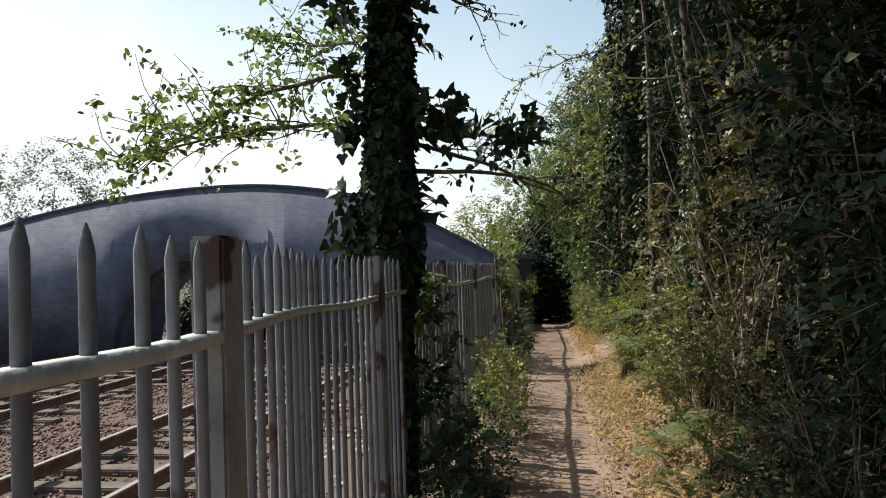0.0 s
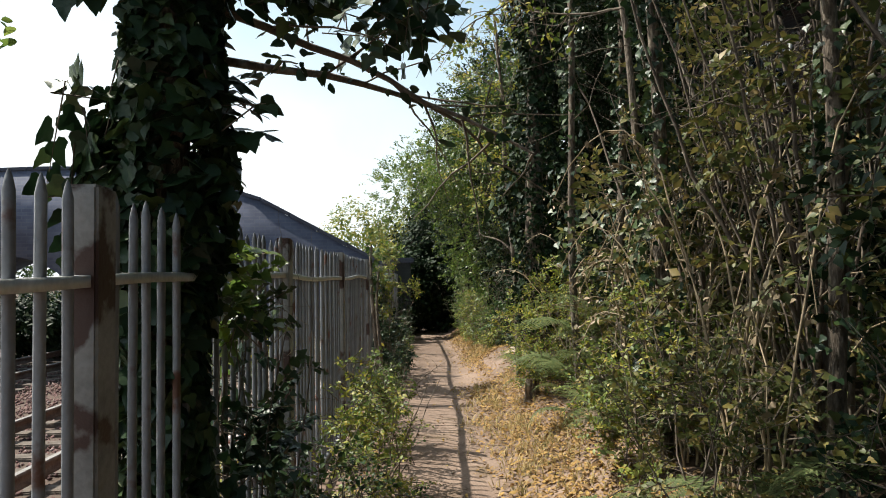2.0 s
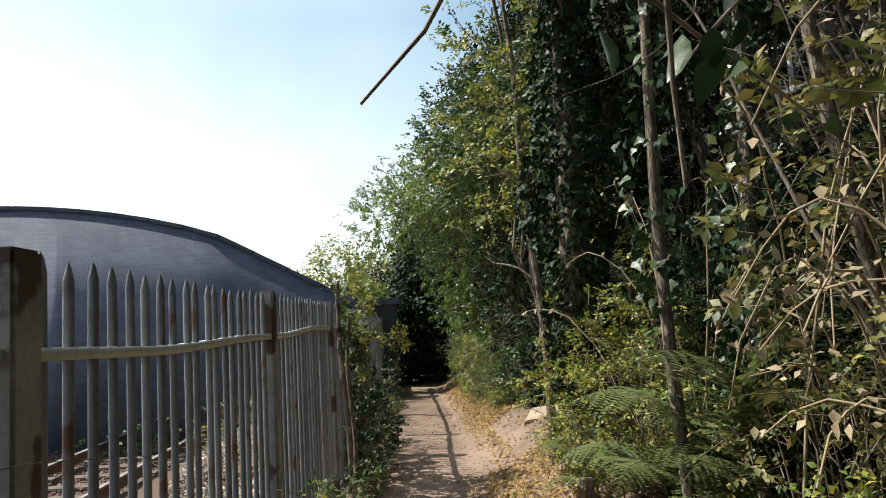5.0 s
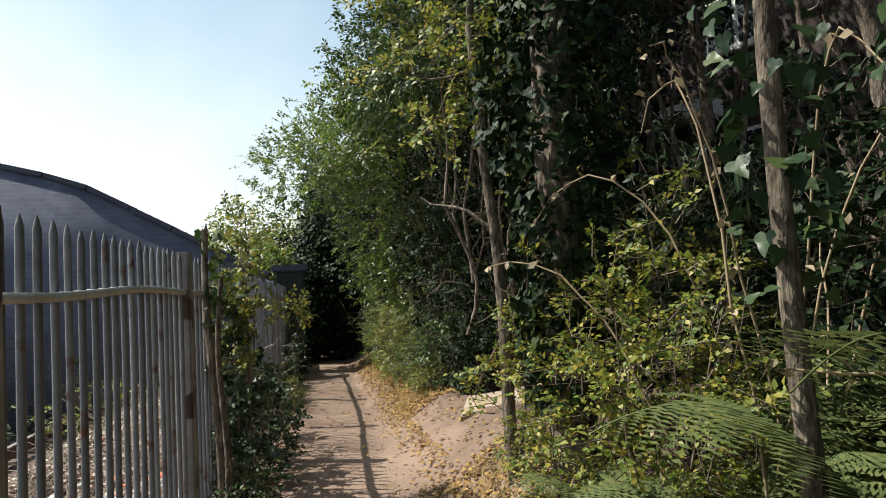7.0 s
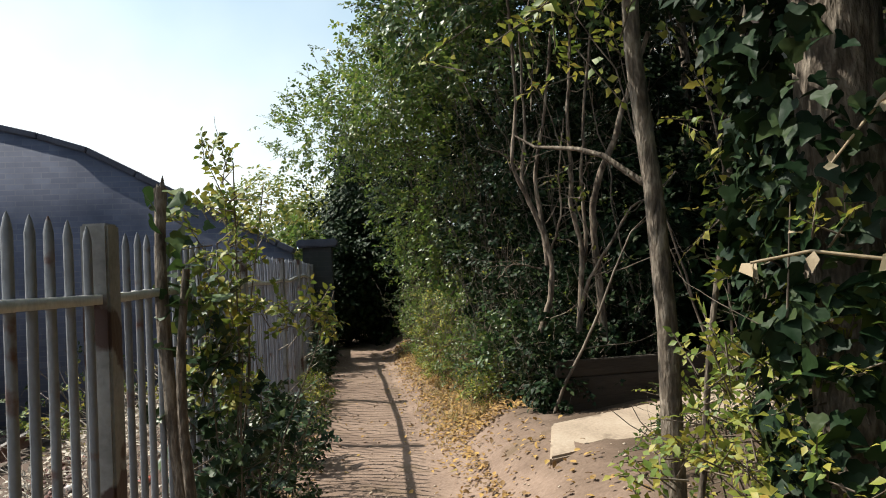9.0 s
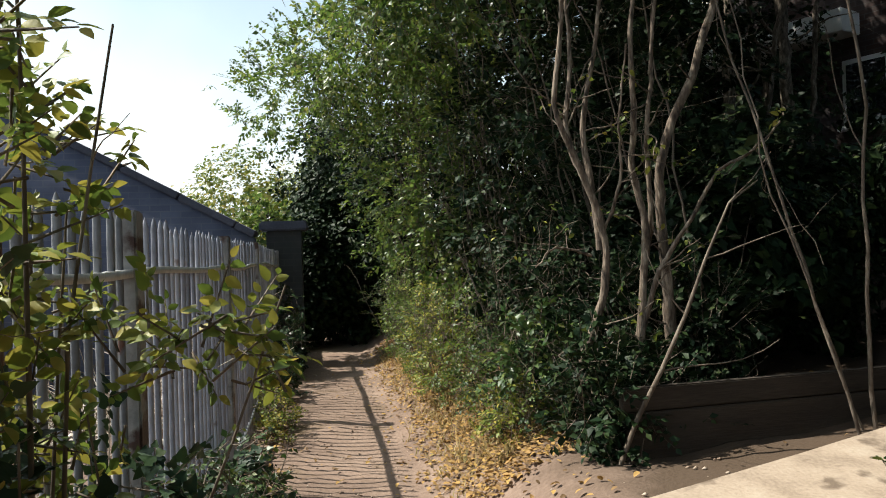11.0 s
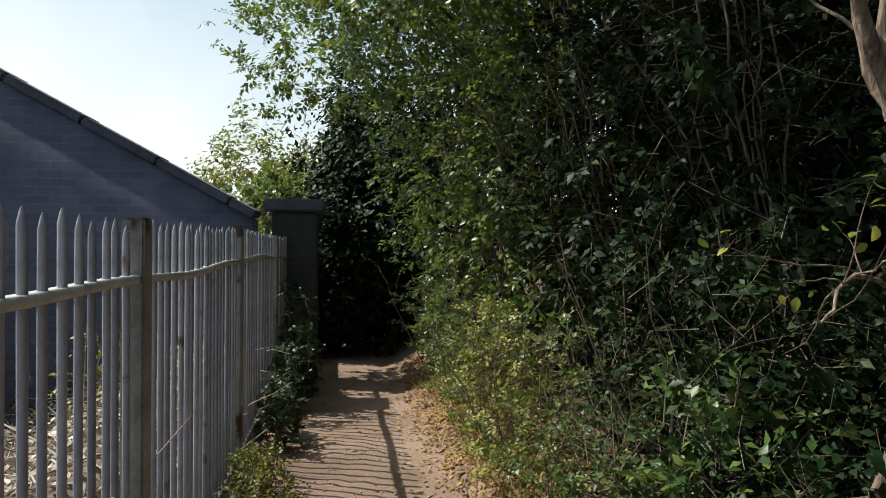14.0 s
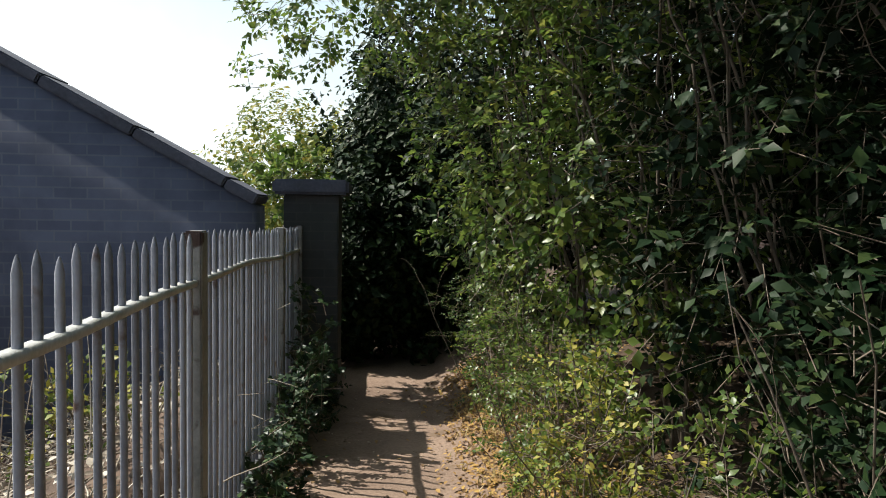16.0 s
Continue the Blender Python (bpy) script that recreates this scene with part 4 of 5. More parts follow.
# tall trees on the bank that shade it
# those at negative y are added out of view to block sky light
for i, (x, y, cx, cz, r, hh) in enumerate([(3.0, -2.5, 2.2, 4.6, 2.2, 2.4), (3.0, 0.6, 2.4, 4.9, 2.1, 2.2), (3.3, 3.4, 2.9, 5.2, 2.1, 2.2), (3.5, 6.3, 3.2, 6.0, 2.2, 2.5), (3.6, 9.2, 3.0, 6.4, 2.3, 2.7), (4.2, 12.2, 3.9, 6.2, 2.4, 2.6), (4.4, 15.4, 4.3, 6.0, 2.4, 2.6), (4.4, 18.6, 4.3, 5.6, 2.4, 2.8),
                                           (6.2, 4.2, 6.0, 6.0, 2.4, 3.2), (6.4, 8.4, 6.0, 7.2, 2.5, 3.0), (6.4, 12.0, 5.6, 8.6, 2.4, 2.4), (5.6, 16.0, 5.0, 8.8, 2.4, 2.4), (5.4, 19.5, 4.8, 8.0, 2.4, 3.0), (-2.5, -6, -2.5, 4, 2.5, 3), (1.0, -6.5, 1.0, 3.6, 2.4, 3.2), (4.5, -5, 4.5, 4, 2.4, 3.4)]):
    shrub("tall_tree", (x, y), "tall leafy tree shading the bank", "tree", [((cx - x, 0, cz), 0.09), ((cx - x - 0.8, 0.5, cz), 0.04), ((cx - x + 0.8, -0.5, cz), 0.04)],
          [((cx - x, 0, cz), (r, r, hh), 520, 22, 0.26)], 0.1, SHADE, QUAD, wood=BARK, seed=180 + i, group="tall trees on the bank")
# LIME here paints the sunlight into the ivy's colour
shrub("ivy_bush", (-0.75, 18.6), "pale sunlit ivy bush spilling over the pier", "bush", [((0.0, 0.0, 1.7), 0.02), ((0.15, 0.1, 1.8), 0.015)],
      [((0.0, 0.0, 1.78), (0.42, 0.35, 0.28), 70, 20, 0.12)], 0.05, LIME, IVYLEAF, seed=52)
# far trees behind the bridge and along the railway
# the SHADE pair at y 21 is added to darken the arch opening
for i, (x, y, h, r, m) in enumerate([(-2.2, 31, 4.4, 2.6, YELLOW), (1.5, 34, 5.5, 3, YELLOW), (-27, 36, 8.5, 4, LEAF), (-20, 40, 6, 4, LEAF), (-9, 34, 2.6, 3, YELLOW), (-5, 33, 2.4, 2, LEAF), (-8.4, 21.5, 1.7, 1.3, SHADE), (-10.4, 21.2, 1.6, 1.3, SHADE), (-14, 9, 2.0, 2.0, LEAF), (-15, 13, 2.2, 2.2, YELLOW), (-15, 5, 2.2, 2.2, LEAF)]):
    shrub("far_tree", (x, y), "leafy tree beyond the bridge" if y > 20 else "bush on the railway's far bank", "tree", [((0, 0, h * 0.7), 0.08)], [((0, 0, h * 0.55), (r, r, h * 0.48), 330, 26, 0.4)], 0.14, m, QUAD, wood=BARK, seed=120 + i, group="distant trees")


# bracken
def frond_mesh(length, seed):
    rg = np.random.default_rng(seed)
    b = Buf()
    n = 26
    u = np.linspace(0, 1, n)
    px, pz = length * (0.15 * u + 0.75 * u), length * (0.75 * np.sin(u * 2.0) * 0.75 - 0.12 * u ** 3)
    pts = np.stack([px, 0.04 * length * np.sin(u * 3 + seed), pz], -1)
    tube(b, pts, np.linspace(0.004, 0.001, n), 4)
    tang = np.gradient(pts, axis=0)
    tang /= np.linalg.norm(tang, axis=1)[:, None]
    verts, faces = [], []
    for i in range(6, n):
        for s in (-1, 1):
            ln = length * 0.36 * math.sin(math.pi * min(1, (1.03 - u[i]) * 1.15) * 0.55) * rg.uniform(0.85, 1.1)
            d = tang[i] * 0.45 + np.array([0, s, -0.12]) + rg.normal(0, 0.06, 3)
            d /= np.linalg.norm(d)
            side = np.cross(d, [0, 0, 1.0])
            side /= np.linalg.norm(side)
            m = 11
            for k in range(m):
                q = pts[i] + d * ln * (k + 0.6) / m + np.array([0, 0, -0.03 * (k / m) ** 2])
                w = ln * 0.17 * (1 - k / m * 0.75)
                for e in (-1, 1):
                    tip = q + side * e * w + d * w * 0.35
                    o = len(verts)
                    verts += [q - d * ln / m * 0.55, tip, q + d * ln / m * 0.5]
                    faces.append([o, o + 1, o + 2])
    b.add(verts, faces)
    return b.mesh("frond", FERN)


FRONDS = [frond_mesh(L, k) for k, L in enumerate((0.55, 0.62, 0.7, 0.5, 0.66))]


def fern(x, y, n, seed, s=1.0, lift=0.0):
    rg = np.random.default_rng(seed)
    t = thing("fern", (x, y, float(ground_z(x, y)) - 0.02), "green bracken fern with arching fronds", "fern", "ferns on the bank")
    for k in range(n):
        sc = s * rg.uniform(0.75, 1.15)
        link("frond", FRONDS[rg.integers(5)], t, at=pose(0, 0, 0, rg.normal(0, 8), rg.normal(-lift, 9), k * 360 / n + rg.normal(0, 14)) @ Matrix.Scale(sc, 4))


for i, (x, y, n, s) in enumerate([(0.98, 3.3, 5, 0.75), (1.0, 4.1, 6, 0.8), (1.05, 5.3, 5, 0.8), (1.1, 6.1, 5, 0.9), (1.42, 6.85, 9, 1.65), (1.2, 7.35, 7, 1.1), (1.0, 7.75, 6, 0.8), (1.65, 7.5, 7, 1.6), (1.05, 6.6, 6, 0.85), (1.3, 5.0, 6, 1.2), (1.3, 6.6, 7, 1.55), (0.72, 3.7, 5, 0.6), (0.75, 4.6, 5, 0.6), (0.8, 2.9, 5, 0.65)]):
    fern(x, y, n, 500 + i, s, 20 if s > 1.5 else 0)


# dry grass on the verge
def build_dry_grass():
    rg = np.random.default_rng(78)
    n = 1000
    y = np.concatenate([rg.uniform(2.2, 9.4, n // 2), rg.uniform(12.2, 17.6, n - n // 2)])
    x = np.where(y < 9.5, rg.normal(0.68, 0.17, n), rg.normal(0.92, 0.13, n))
    x, y = np.repeat(x, 7) + rg.normal(0, 0.025, n * 7), np.repeat(y, 7) + rg.normal(0, 0.025, n * 7)
    b = Buf()
    m = len(x)
    p = np.stack([x, y, ground_z(x, y) - 0.01], -1)
    h, a, lean = rg.uniform(0.025, 0.11, m), rg.uniform(0, 6.28, m), rg.uniform(0.3, 1.4, m)
    way = np.stack([np.cos(a), np.sin(a), 0 * a], -1)
    wide = np.stack([-np.sin(a), np.cos(a), 0 * a], -1) * 0.0035
    up = np.array([0, 0, 1.0])
    mid = p + up * (h * 0.6)[:, None] + way * (h * lean * 0.4)[:, None]
    tip = p + up * (h * 0.85)[:, None] + way * (h * lean)[:, None]
    v = np.stack([p - wide, p + wide, mid + wide * 0.8, mid - wide * 0.8, tip], 1)
    o = (np.arange(m) * 5)[:, None]
    b.add(v, np.concatenate([o + np.array([0, 1, 2]), o + np.array([0, 2, 3]), o + np.array([3, 2, 4])]))
    tagged(link("dry_grass", b.mesh("dry_grass", STRAW)), "dry straw-coloured grass along the path's verge", "grass", kind="stuff")


STRAW = mat("straw", [(0.0, (0.12, 0.13, 0.035)), (0.35, (0.3, 0.23, 0.09)), (0.7, (0.45, 0.33, 0.15)), (1.0, (0.5, 0.4, 0.22))], 0.7, 5, 80, 0.1, per="island", translucent=0.3)
build_dry_grass()


# pale dead stalks strewn behind the fence
def build_stalks():
    rg = np.random.default_rng(79)
    b = Buf()
    for _ in range(620):
        x, y = rg.uniform(-2.6, -0.72), rg.uniform(10.6, 16.8)
        z = float(ground_z(x, y))
        w = rg.normal(0, 1, 3) * np.array([1, 1, 0.3]) + np.array([0, 0, 0.35])
        lp, lr = limb((x, y, z + rg.uniform(0.0, 0.12)), w, rg.uniform(0.2, 0.75), rg.uniform(0.003, 0.007), 0.12, -0.1, 4, rg)
        lp[:, 2] = np.maximum(lp[:, 2], ground_z(lp[:, 0], lp[:, 1]) + 0.004)
        tube(b, lp, lr, 4)
    n = 5200
    x, y = rg.uniform(-2.8, -0.66, n), rg.uniform(10.4, 16.9, n)
    leaves(b, np.stack([x, y, ground_z(x, y) + rg.uniform(0.01, 0.16, n)], -1), 0.05, BROAD, 0.0, np.tile([0, 0, 0.6], (n, 1)), rg)
    tagged(link("dead_stalks", b.mesh("dead_stalks", STALK)), "pale dead stalks and dry leaves strewn behind the fence", "dead stalks", kind="stuff")


STALK = mat("dead_stalk", [(0.0, (0.1, 0.07, 0.05)), (0.4, (0.28, 0.23, 0.18)), (0.75, (0.5, 0.44, 0.37)), (1.0, (0.62, 0.56, 0.5))], 0.8, 8, 80, 0.2, per="island", translucent=0.1)
build_stalks()


# leaf litter and pebbles
def build_litter():
    rg = np.random.default_rng(77)
    b = Buf()
    n = 19000
    x = np.concatenate([rg.normal(0.92, 0.16, n), rg.normal(-0.45, 0.08, 1500), rg.uniform(-0.3, 0.6, 260), rg.uniform(0.9, 3.5, 3500), rg.normal(1.0, 0.2, 5000)])
    y = rg.uniform(1.5, 18.5, len(x))
    y[-5000:] = rg.uniform(12.0, 17.8, 5000)
    x = np.where((y < 9.5) & (x > 0.6), x - 0.42 * rg.uniform(0, 1, len(x)) ** 1.3, x)
    keep = (x > -0.58) & ~((x > 0.75) & (y > 9.6) & (y < 11.9) & (rg.uniform(0, 1, len(x)) < 0.93))
    x, y = x[keep], y[keep]
    leaves(b, np.stack([x, y, ground_z(x, y) + rg.uniform(0.006, 0.03, len(x))], -1), 0.036, BROAD, 0.0, np.tile([0, 0, 1.6], (len(x), 1)), rg)
    tagged(link("leaf_litter", b.mesh("leaf_litter", DEAD)), "dry yellow and brown fallen leaves along the path's edges", "leaf litter", kind="stuff")
    b = Buf()
    n = 1500
    x, y = rg.uniform(-0.35, 1.8, n), rg.uniform(2.5, 18.5, n)
    base = np.array([[1, 0, 0], [0, 1, 0], [-1, 0, 0], [0, -1, 0], [0.1, 0.1, 0.6], [0, 0, -0.5]])
    tf = np.array([[0, 1, 4], [1, 2, 4], [2, 3, 4], [3, 0, 4], [1, 0, 5], [2, 1, 5], [3, 2, 5], [0, 3, 5]])
    v = base[None] * (1 + rg.normal(0, 0.25, (n, 6, 3))) * rg.uniform(0.004, 0.014, n)[:, None, None]
    v += np.stack([x, y, ground_z(x, y) + 0.002], -1)[:, None]
    b.add(v, (tf[None] + (np.arange(n) * 6)[:, None, None]).reshape(-1, 3))
    tagged(link("pebbles", b.mesh("pebbles", PEBBLE)), "small pale pebbles and clods on the path", "pebbles", kind="stuff")


PEBBLE = mat("pebble", [(0.0, (0.15, 0.1, 0.07)), (0.5, (0.3, 0.22, 0.16)), (1.0, (0.45, 0.38, 0.31))], 0.9, 10, 60, 0.2, per="island")
build_litter()


def build_house():
    h = thing("brick_house", (7.8, 17, 0), "red brick house in shade behind the trees", "house")
    h.rotation_euler = (0, 0, radians(23))
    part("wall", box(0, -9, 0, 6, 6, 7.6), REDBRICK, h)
    bm = bmesh.new()
    v = [bm.verts.new(p) for p in ((-0.4, -9.4, 7.6), (6.4, -9.4, 7.6), (6.4, 6.4, 7.6), (-0.4, 6.4, 7.6), (3, -9.4, 10), (3, 6.4, 10))]
    for f in ((0, 1, 4), (1, 2, 5, 4), (2, 3, 5), (3, 0, 4, 5), (3, 2, 1, 0)):
        bm.faces.new([v[i] for i in f])
    part("roof", bm, ROOFTILE, h)
    for y, z, w, hh in ((0, 3.5, 1.3, 0.95), (0, 6.0, 1.3, 1.0), (-3.2, 3.5, 1.3, 0.95), (-3.2, 6.0, 1.3, 1.0), (3.2, 3.5, 1.6, 0.95), (3.2, 6.0, 1.3, 1.0)):
        win = part("window", box(-0.05, y - w / 2, z - hh / 2, 0.03, y + w / 2, z + hh / 2, 0.01), WHITE, h, "white-framed casement window")
        for s in (-1, 1):
            part("pane", box(-0.056, y + s * w / 4 - w / 4 + 0.06, z - hh / 2 + 0.07, -0.04, y + s * w / 4 + w / 4 - 0.06, z + hh / 2 - 0.07), GLASS, win)
        part("sill", box(-0.12, y - w / 2 - 0.06, z - hh / 2 - 0.07, 0.02, y + w / 2 + 0.06, z - hh / 2 - 0.003, 0.008), WHITE, win)
    part("canopy_board", box(-0.5, 0.4, 4.3, -0.004, 4.2, 4.62, 0.01), WHITE, h, "white board over the lower windows")
    part("fascia", box(-0.5, -9.4, 7.45, -0.4, 6.4, 7.65), WHITE, h, "white fascia board")


build_house()
slab_bm = bmesh.new()
rim = [slab_bm.verts.new(p) for p in ((0, 0, -0.09), (1.55, 0.4, -0.09), (1.95, 1.02, -0.09), (0.95, 0.72, -0.09), (0.16, 0.5, -0.09))]
base_face = slab_bm.faces.new(rim)
up = bmesh.ops.extrude_face_region(slab_bm, geom=[base_face])
bmesh.ops.translate(slab_bm, verts=[e for e in up["geom"] if isinstance(e, bmesh.types.BMVert)], vec=(0, 0, 0.12))
bmesh.ops.recalc_face_normals(slab_bm, faces=slab_bm.faces)
bmesh.ops.bevel(slab_bm, geom=slab_bm.edges[:], offset=0.012, segments=2, affect="EDGES")
slab = part("concrete_slab", slab_bm, CONCRETE, None)
tagged(slab, "pale broken concrete slab lying on the earth by the path", "slab")
slab.matrix_basis = pose(0.96, 10.46, 0.395, 5.5, -1.5)
board = thing("retaining_board", (1.42, 11.72, 0.4), "low weathered timber board holding back the bank", "board")
part("plank", box(0, 0, -0.1, 2.0, 0.05, 0.19, 0.006), PLANK, board)
part("plank", box(-0.03, 0.004, 0.195, 1.95, 0.05, 0.31, 0.006), PLANK, board)
board.rotation_euler = (0, 0, radians(4))


# climbers and a broken dead stem on the fence
def build_dead_stem():
    rg = np.random.default_rng(9)
    t = thing("dead_stem", (-0.55, 9.3, float(path_z(9.25))), "broken dead stem with ivy leaves tied against the fence", "stem")
    b = Buf()
    z = np.linspace(-0.05, 1.56, 14)
    tube(b, np.stack([0.015 * np.sin(z * 4) - 0.03 * z, 0.02 * np.cos(z * 3), z], -1), np.linspace(0.03, 0.019, 14) * rg.uniform(0.85, 1.15, 14), 8)
    top = np.array([0.015 * np.sin(6.1) - 0.045, 0.02 * np.cos(4.6), 1.54])
    for dx, dy, h, r in ((0.004, 0.0, 0.06, 0.012), (-0.006, 0.005, 0.035, 0.011), (0.0, -0.007, 0.025, 0.011)):
        tube(b, np.stack([top + np.array([dx * (1 + k), dy * (1 + k), k * h]) for k in (0, 0.5, 1.0)]), np.array([r, r * 0.7, r * 0.1]), 5)
    link("stem", b.mesh("stem", BARK), t)
    b = Buf()
    z = np.linspace(-0.05, 1.3, 12)
    tube(b, np.stack([0.03 + 0.02 * np.sin(z * 5), -0.12 + 0.05 * z, z], -1), np.linspace(0.022, 0.012, 12), 7)
    link("stem", b.mesh("stem", BARK), t)
    b = Buf()
    leaves(b, np.stack([rg.normal(0, 0.05, 60), rg.normal(0, 0.06, 60), rg.uniform(1.0, 1.55, 60)], -1), 0.06, IVYLEAF, 1.0, None, rg)
    link("ivy", b.mesh("ivy", LEAF), t)


build_dead_stem()
shrub("climber", (-0.48, 9.62), "pale yellow-leaved climber rising above the fence", "climber",
      [((0.02, 0.0, 1.7), 0.007), ((0.14, 0.1, 1.62), 0.006), ((0.1, 0.2, 1.35), 0.006), ((0.36, 0.12, 1.2), 0.005), ((-0.03, -0.16, 1.4), 0.005)],
      [((0.02, 0.0, 1.42), (0.12, 0.2, 0.36), 70, 20, 0.06), ((0.0, 0.1, 1.0), (0.14, 0.25, 0.3), 60, 20, 0.06), ((0.26, 0.1, 1.14), (0.16, 0.1, 0.06), 24, 20, 0.05)], 0.026, YELLOW, BROAD, seed=44, wander=0.012, twig=0.3)

# scrub behind the fence
for i, (x, y, rx, ry, rz, m) in enumerate([(-1.5, 15.9, 0.4, 0.5, 0.3, YELLOW), (-2.6, 14.6, 0.7, 1.0, 0.4, YELLOW), (-2.8, 16.2, 0.9, 0.6, 0.5, LEAF), (-4.6, 16.2, 1.0, 0.7, 0.55, LEAF), (-1.3, 6.2, 0.3, 0.5, 0.2, YELLOW), (-1.4, 3.6, 0.3, 0.6, 0.25, LEAF)]):
    rg = np.random.default_rng(700 + i)
    shrub("scrub", (x, y), "low sunlit scrub and dry twigs beside the railway", "scrub", [((rg.normal(0, 0.4), rg.normal(0, 0.4), rz * rg.uniform(1.2, 2.2)), 0.006) for _ in range(14)],
          [((0, 0, rz * 0.7), (rx, ry, rz), 70, 24, 0.12)], 0.04, m, OVAL, seed=700 + i, group="scrub by the railway")


def build_overhang():
    """Thin yellow-leaved twigs hanging over the path from a tree on the bank."""
    rg = np.random.default_rng(15)
    t = thing("overhanging_tree", (1.5, 6.0, float(ground_z(1.5, 6.0)) - 0.02), "slender tree whose yellow-leaved twigs hang over the path", "tree")
    b = Buf()
    z = np.linspace(0, 4.6, 16)
    stem = np.stack([-0.12 * z + 0.03 * np.sin(z * 3), 0.03 * np.cos(z * 2.3), z], -1)
    tube(b, stem, np.linspace(0.032, 0.012, 16), 7)
    link("trunk", b.mesh("trunk", BARK), t)
    for z0, w, ln in ((2.9, (-1, 0.0, 0.02), 1.5), (3.1, (-1, 0.5, -0.05), 1.3), (3.3, (-0.9, -0.4, 0.1), 1.2), (2.6, (-0.7, 0.7, 0.15), 1.0)):
        b = Buf()
        p0 = np.array([np.interp(z0, z, stem[:, k]) for k in range(3)])
        lp, lr = limb(p0, w, ln, 0.01, 0.2, -0.15, 10, rg)
        tube(b, lp, lr, 5)
        tips = []
        for i in range(3, 11):
            for _ in range(2):
                sp, sr = limb(lp[i], np.array(w) + rg.normal(0, 0.8, 3) + np.array([0, 0, -0.4]), 0.32, 0.004, 0.3, -0.2, 5, rg)
                tube(b, sp, sr, 4)
                tips.append(sp)
        link("bough", b.mesh("bough", TWIG), t)
        b = Buf()
        q = np.concatenate(tips)
        q = q[rg.uniform(0, 1, len(q)) < 0.45]
        leaves(b, clumps(q, 3, 0.05, rg), 0.042, BROAD, 0.8, None, rg)
        link("bough_leaves", b.mesh("bough_leaves", YELLOW), t)


build_overhang()


def build_rubble():
    rg = np.random.default_rng(5)
    b = Buf()
    n = 420
    x, y = rg.normal(-1.9, 0.5, n), rg.normal(9.6, 1.0, n)
    base = np.array([[1, 0, 0], [0.2, 0.9, 0.1], [-1, 0.1, 0], [-0.1, -0.8, 0], [0.1, 0.1, 0.5], [0, 0, -0.4]])
    tf = np.array([[0, 1, 4], [1, 2, 4], [2, 3, 4], [3, 0, 4], [1, 0, 5], [2, 1, 5], [3, 2, 5], [0, 3, 5]])
    v = base[None] * (1 + rg.normal(0, 0.3, (n, 6, 3))) * rg.uniform(0.03, 0.11, n)[:, None, None]
    a = rg.uniform(0, 6.28, n)[:, None]
    v = np.stack([v[..., 0] * np.cos(a) - v[..., 1] * np.sin(a), v[..., 0] * np.sin(a) + v[..., 1] * np.cos(a), v[..., 2]], -1)
    heap = 0.32 * np.exp(-((x + 1.9) / 0.6) ** 2 - ((y - 9.6) / 1.1) ** 2)
    v += np.stack([x, y, ground_z(x, y) + 0.02 + heap * rg.uniform(0.3, 1, n)], -1)[:, None]
    b.add(v, (tf[None] + (np.arange(n) * 6)[:, None, None]).reshape(-1, 3))
    tagged(link("rubble_heap", b.mesh("rubble_heap", RUBBLE, True)), "heap of pale and red broken rubble behind the fence", "rubble", kind="stuff")


build_rubble()

# sunlit look of these shoots comes from the LIME leaf colour
shrub("ivy_shoots", (-0.7, 4.05), "sunlit ivy shoots spilling over the fence top", "ivy", [((0.0, 0.0, 1.35), 0.008), ((0.03, 0.12, 1.3), 0.006)],
      [((0, 0, 1.22), (0.08, 0.13, 0.2), 16, 5, 0.06)], 0.042, LIME, IVYLEAF, seed=46, twig=0.4)


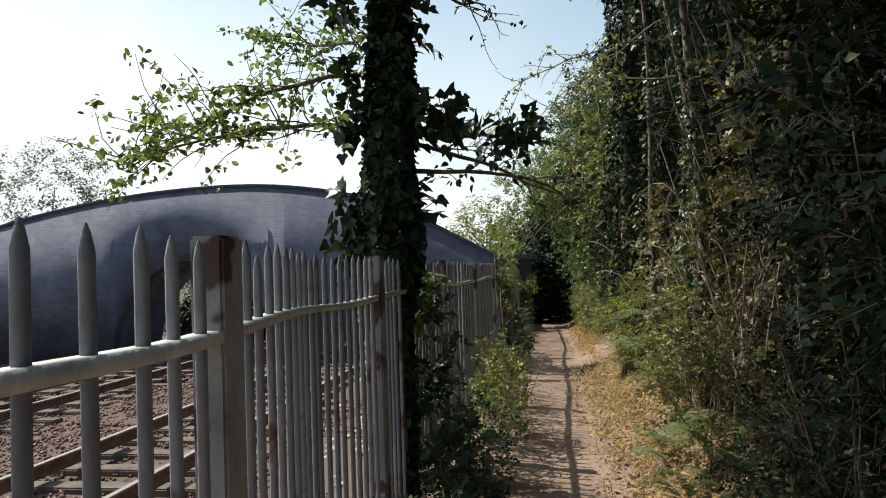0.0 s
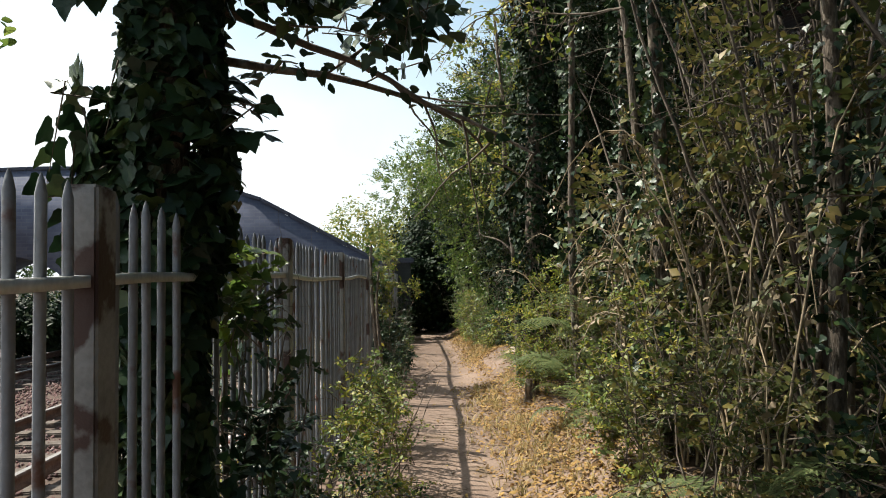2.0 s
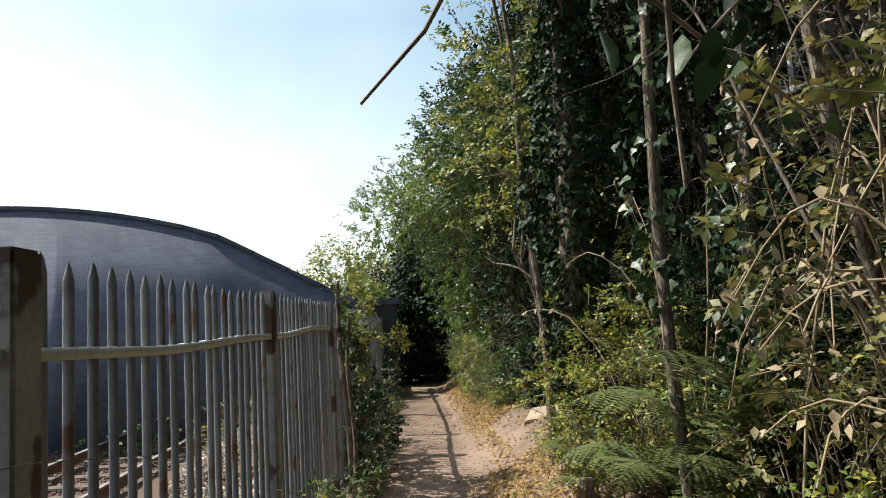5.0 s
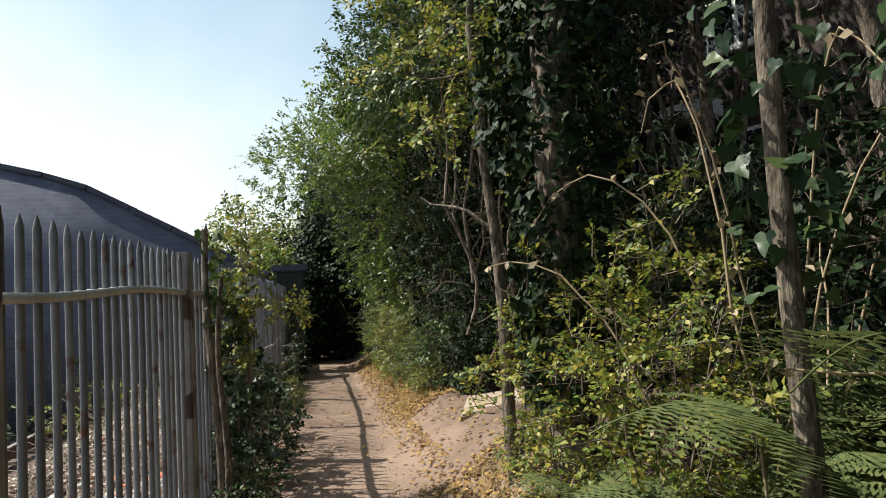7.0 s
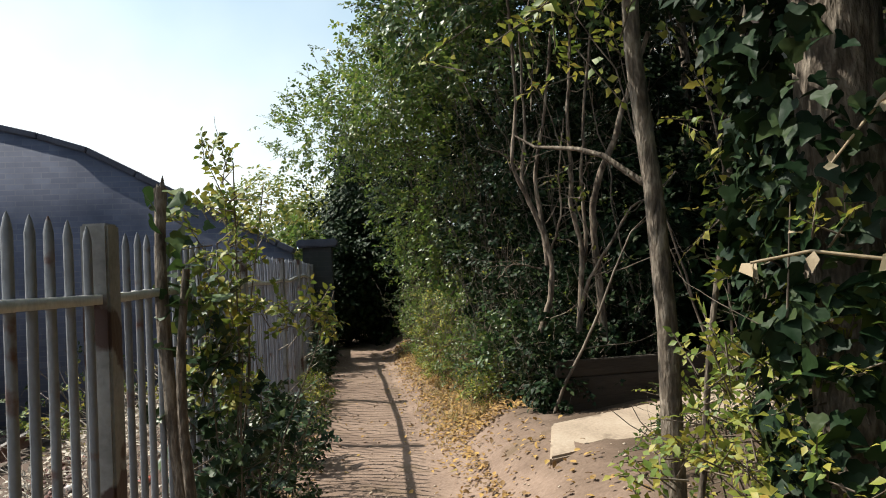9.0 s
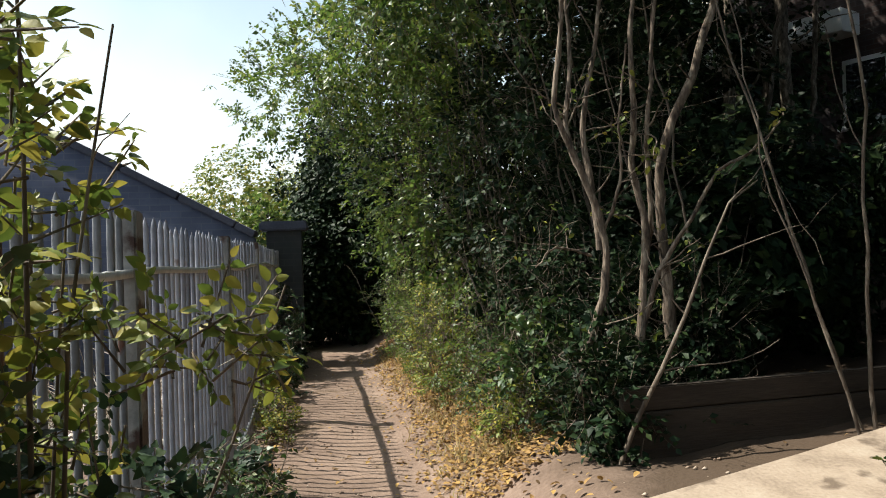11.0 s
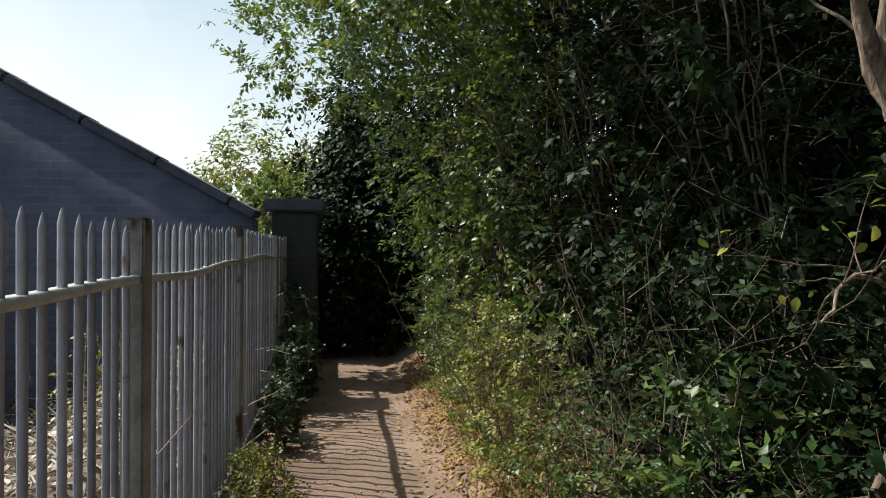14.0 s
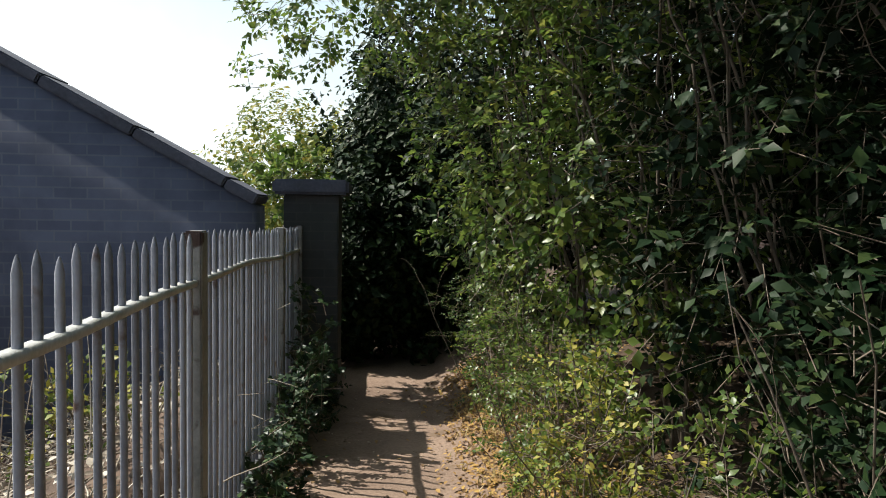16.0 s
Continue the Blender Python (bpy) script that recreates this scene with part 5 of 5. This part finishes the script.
# bramble canes
def bramble(x, y, n, seed):
    rg = np.random.default_rng(seed)
    t = thing("bramble", (x, y, float(ground_z(x, y)) - 0.02), "tangle of bare tan bramble canes on the bank", "bramble", "brambles on the bank")
    for _ in range(n):
        b = Buf()
        a, ln, h = rg.uniform(0, 6.28), rg.uniform(0.3, 0.9), rg.uniform(0.7, 1.7)
        u = np.linspace(0, 1, 12)
        pts = np.stack([np.cos(a) * ln * u ** 1.3, np.sin(a) * ln * u ** 1.3, h * np.sin(u * rg.uniform(1.5, 2.5))], -1) + np.append(rg.normal(0, 0.1, 2), 0)
        pts += np.cumsum(rg.normal(0, 0.012, (12, 3)), 0)
        tube(b, pts, np.linspace(0.006, 0.0025, 12), 5)
        leaves(b, clumps(pts[3:], 2, 0.04, rg), 0.04, OVAL, 0.6, None, rg)
        link("cane", b.mesh("cane", CANE), t)


CANE = mat("tan_cane", [(0.0, (0.1, 0.085, 0.04)), (0.5, (0.28, 0.21, 0.13)), (1.0, (0.45, 0.36, 0.25))], 0.7, 12, 80, 0.2, per="island", translucent=0.1)
for i, (x, y, n) in enumerate([(1.15, 4.45, 16), (1.2, 5.1, 18), (1.3, 5.7, 18), (1.5, 6.3, 12), (1.35, 7.4, 8)]):
    bramble(x, y, n, 800 + i)


def build_leaning_branch():
    rg = np.random.default_rng(21)
    t = thing("leaning_branch", (1.33, 11.66, float(ground_z(1.33, 11.66))), "pale bare branch leaning up from the bank beside the board", "branch")
    b = Buf()
    main = np.array([[0, 0, -0.03], [0.1, 0.0, 0.2], [0.24, 0.02, 0.42], [0.38, 0.03, 0.68], [0.5, 0.04, 0.95], [0.64, 0.05, 1.22], [0.8, 0.05, 1.33]])
    tube(b, main, [0.013, 0.012, 0.011, 0.01, 0.008, 0.006, 0.003], 7)
    for i, w, ln in ((2, (1, -0.3, 0.35), 0.6), (3, (-0.5, 0.2, 0.8), 0.4), (4, (1, -0.2, 0.2), 0.5), (5, (0.7, 0.2, 0.9), 0.35)):
        lp, lr = limb(main[i], w, ln, 0.005, 0.2, 0.1, 6, rg)
        tube(b, lp, lr, 5)
    link("limb", b.mesh("limb", TWIG), t)


build_leaning_branch()


def stump(x, y, r, h):
    t = thing("cut_stump", (x, y, float(ground_z(x, y))), "small grey cut tree stump among the ferns", "stump", "cut stumps")
    bm = bmesh.new()
    bmesh.ops.create_cone(bm, cap_ends=True, segments=14, radius1=r * 1.35, radius2=r, depth=h, matrix=Matrix.Translation((0, 0, h / 2 - 0.03)))
    for v in bm.verts:
        v.co += Vector(rng.normal(0, r * 0.07, 3))
    part("stump", bm, BARK, t)


stump(0.88, 7.85, 0.055, 0.2)
stump(1.2, 7.0, 0.06, 0.3)
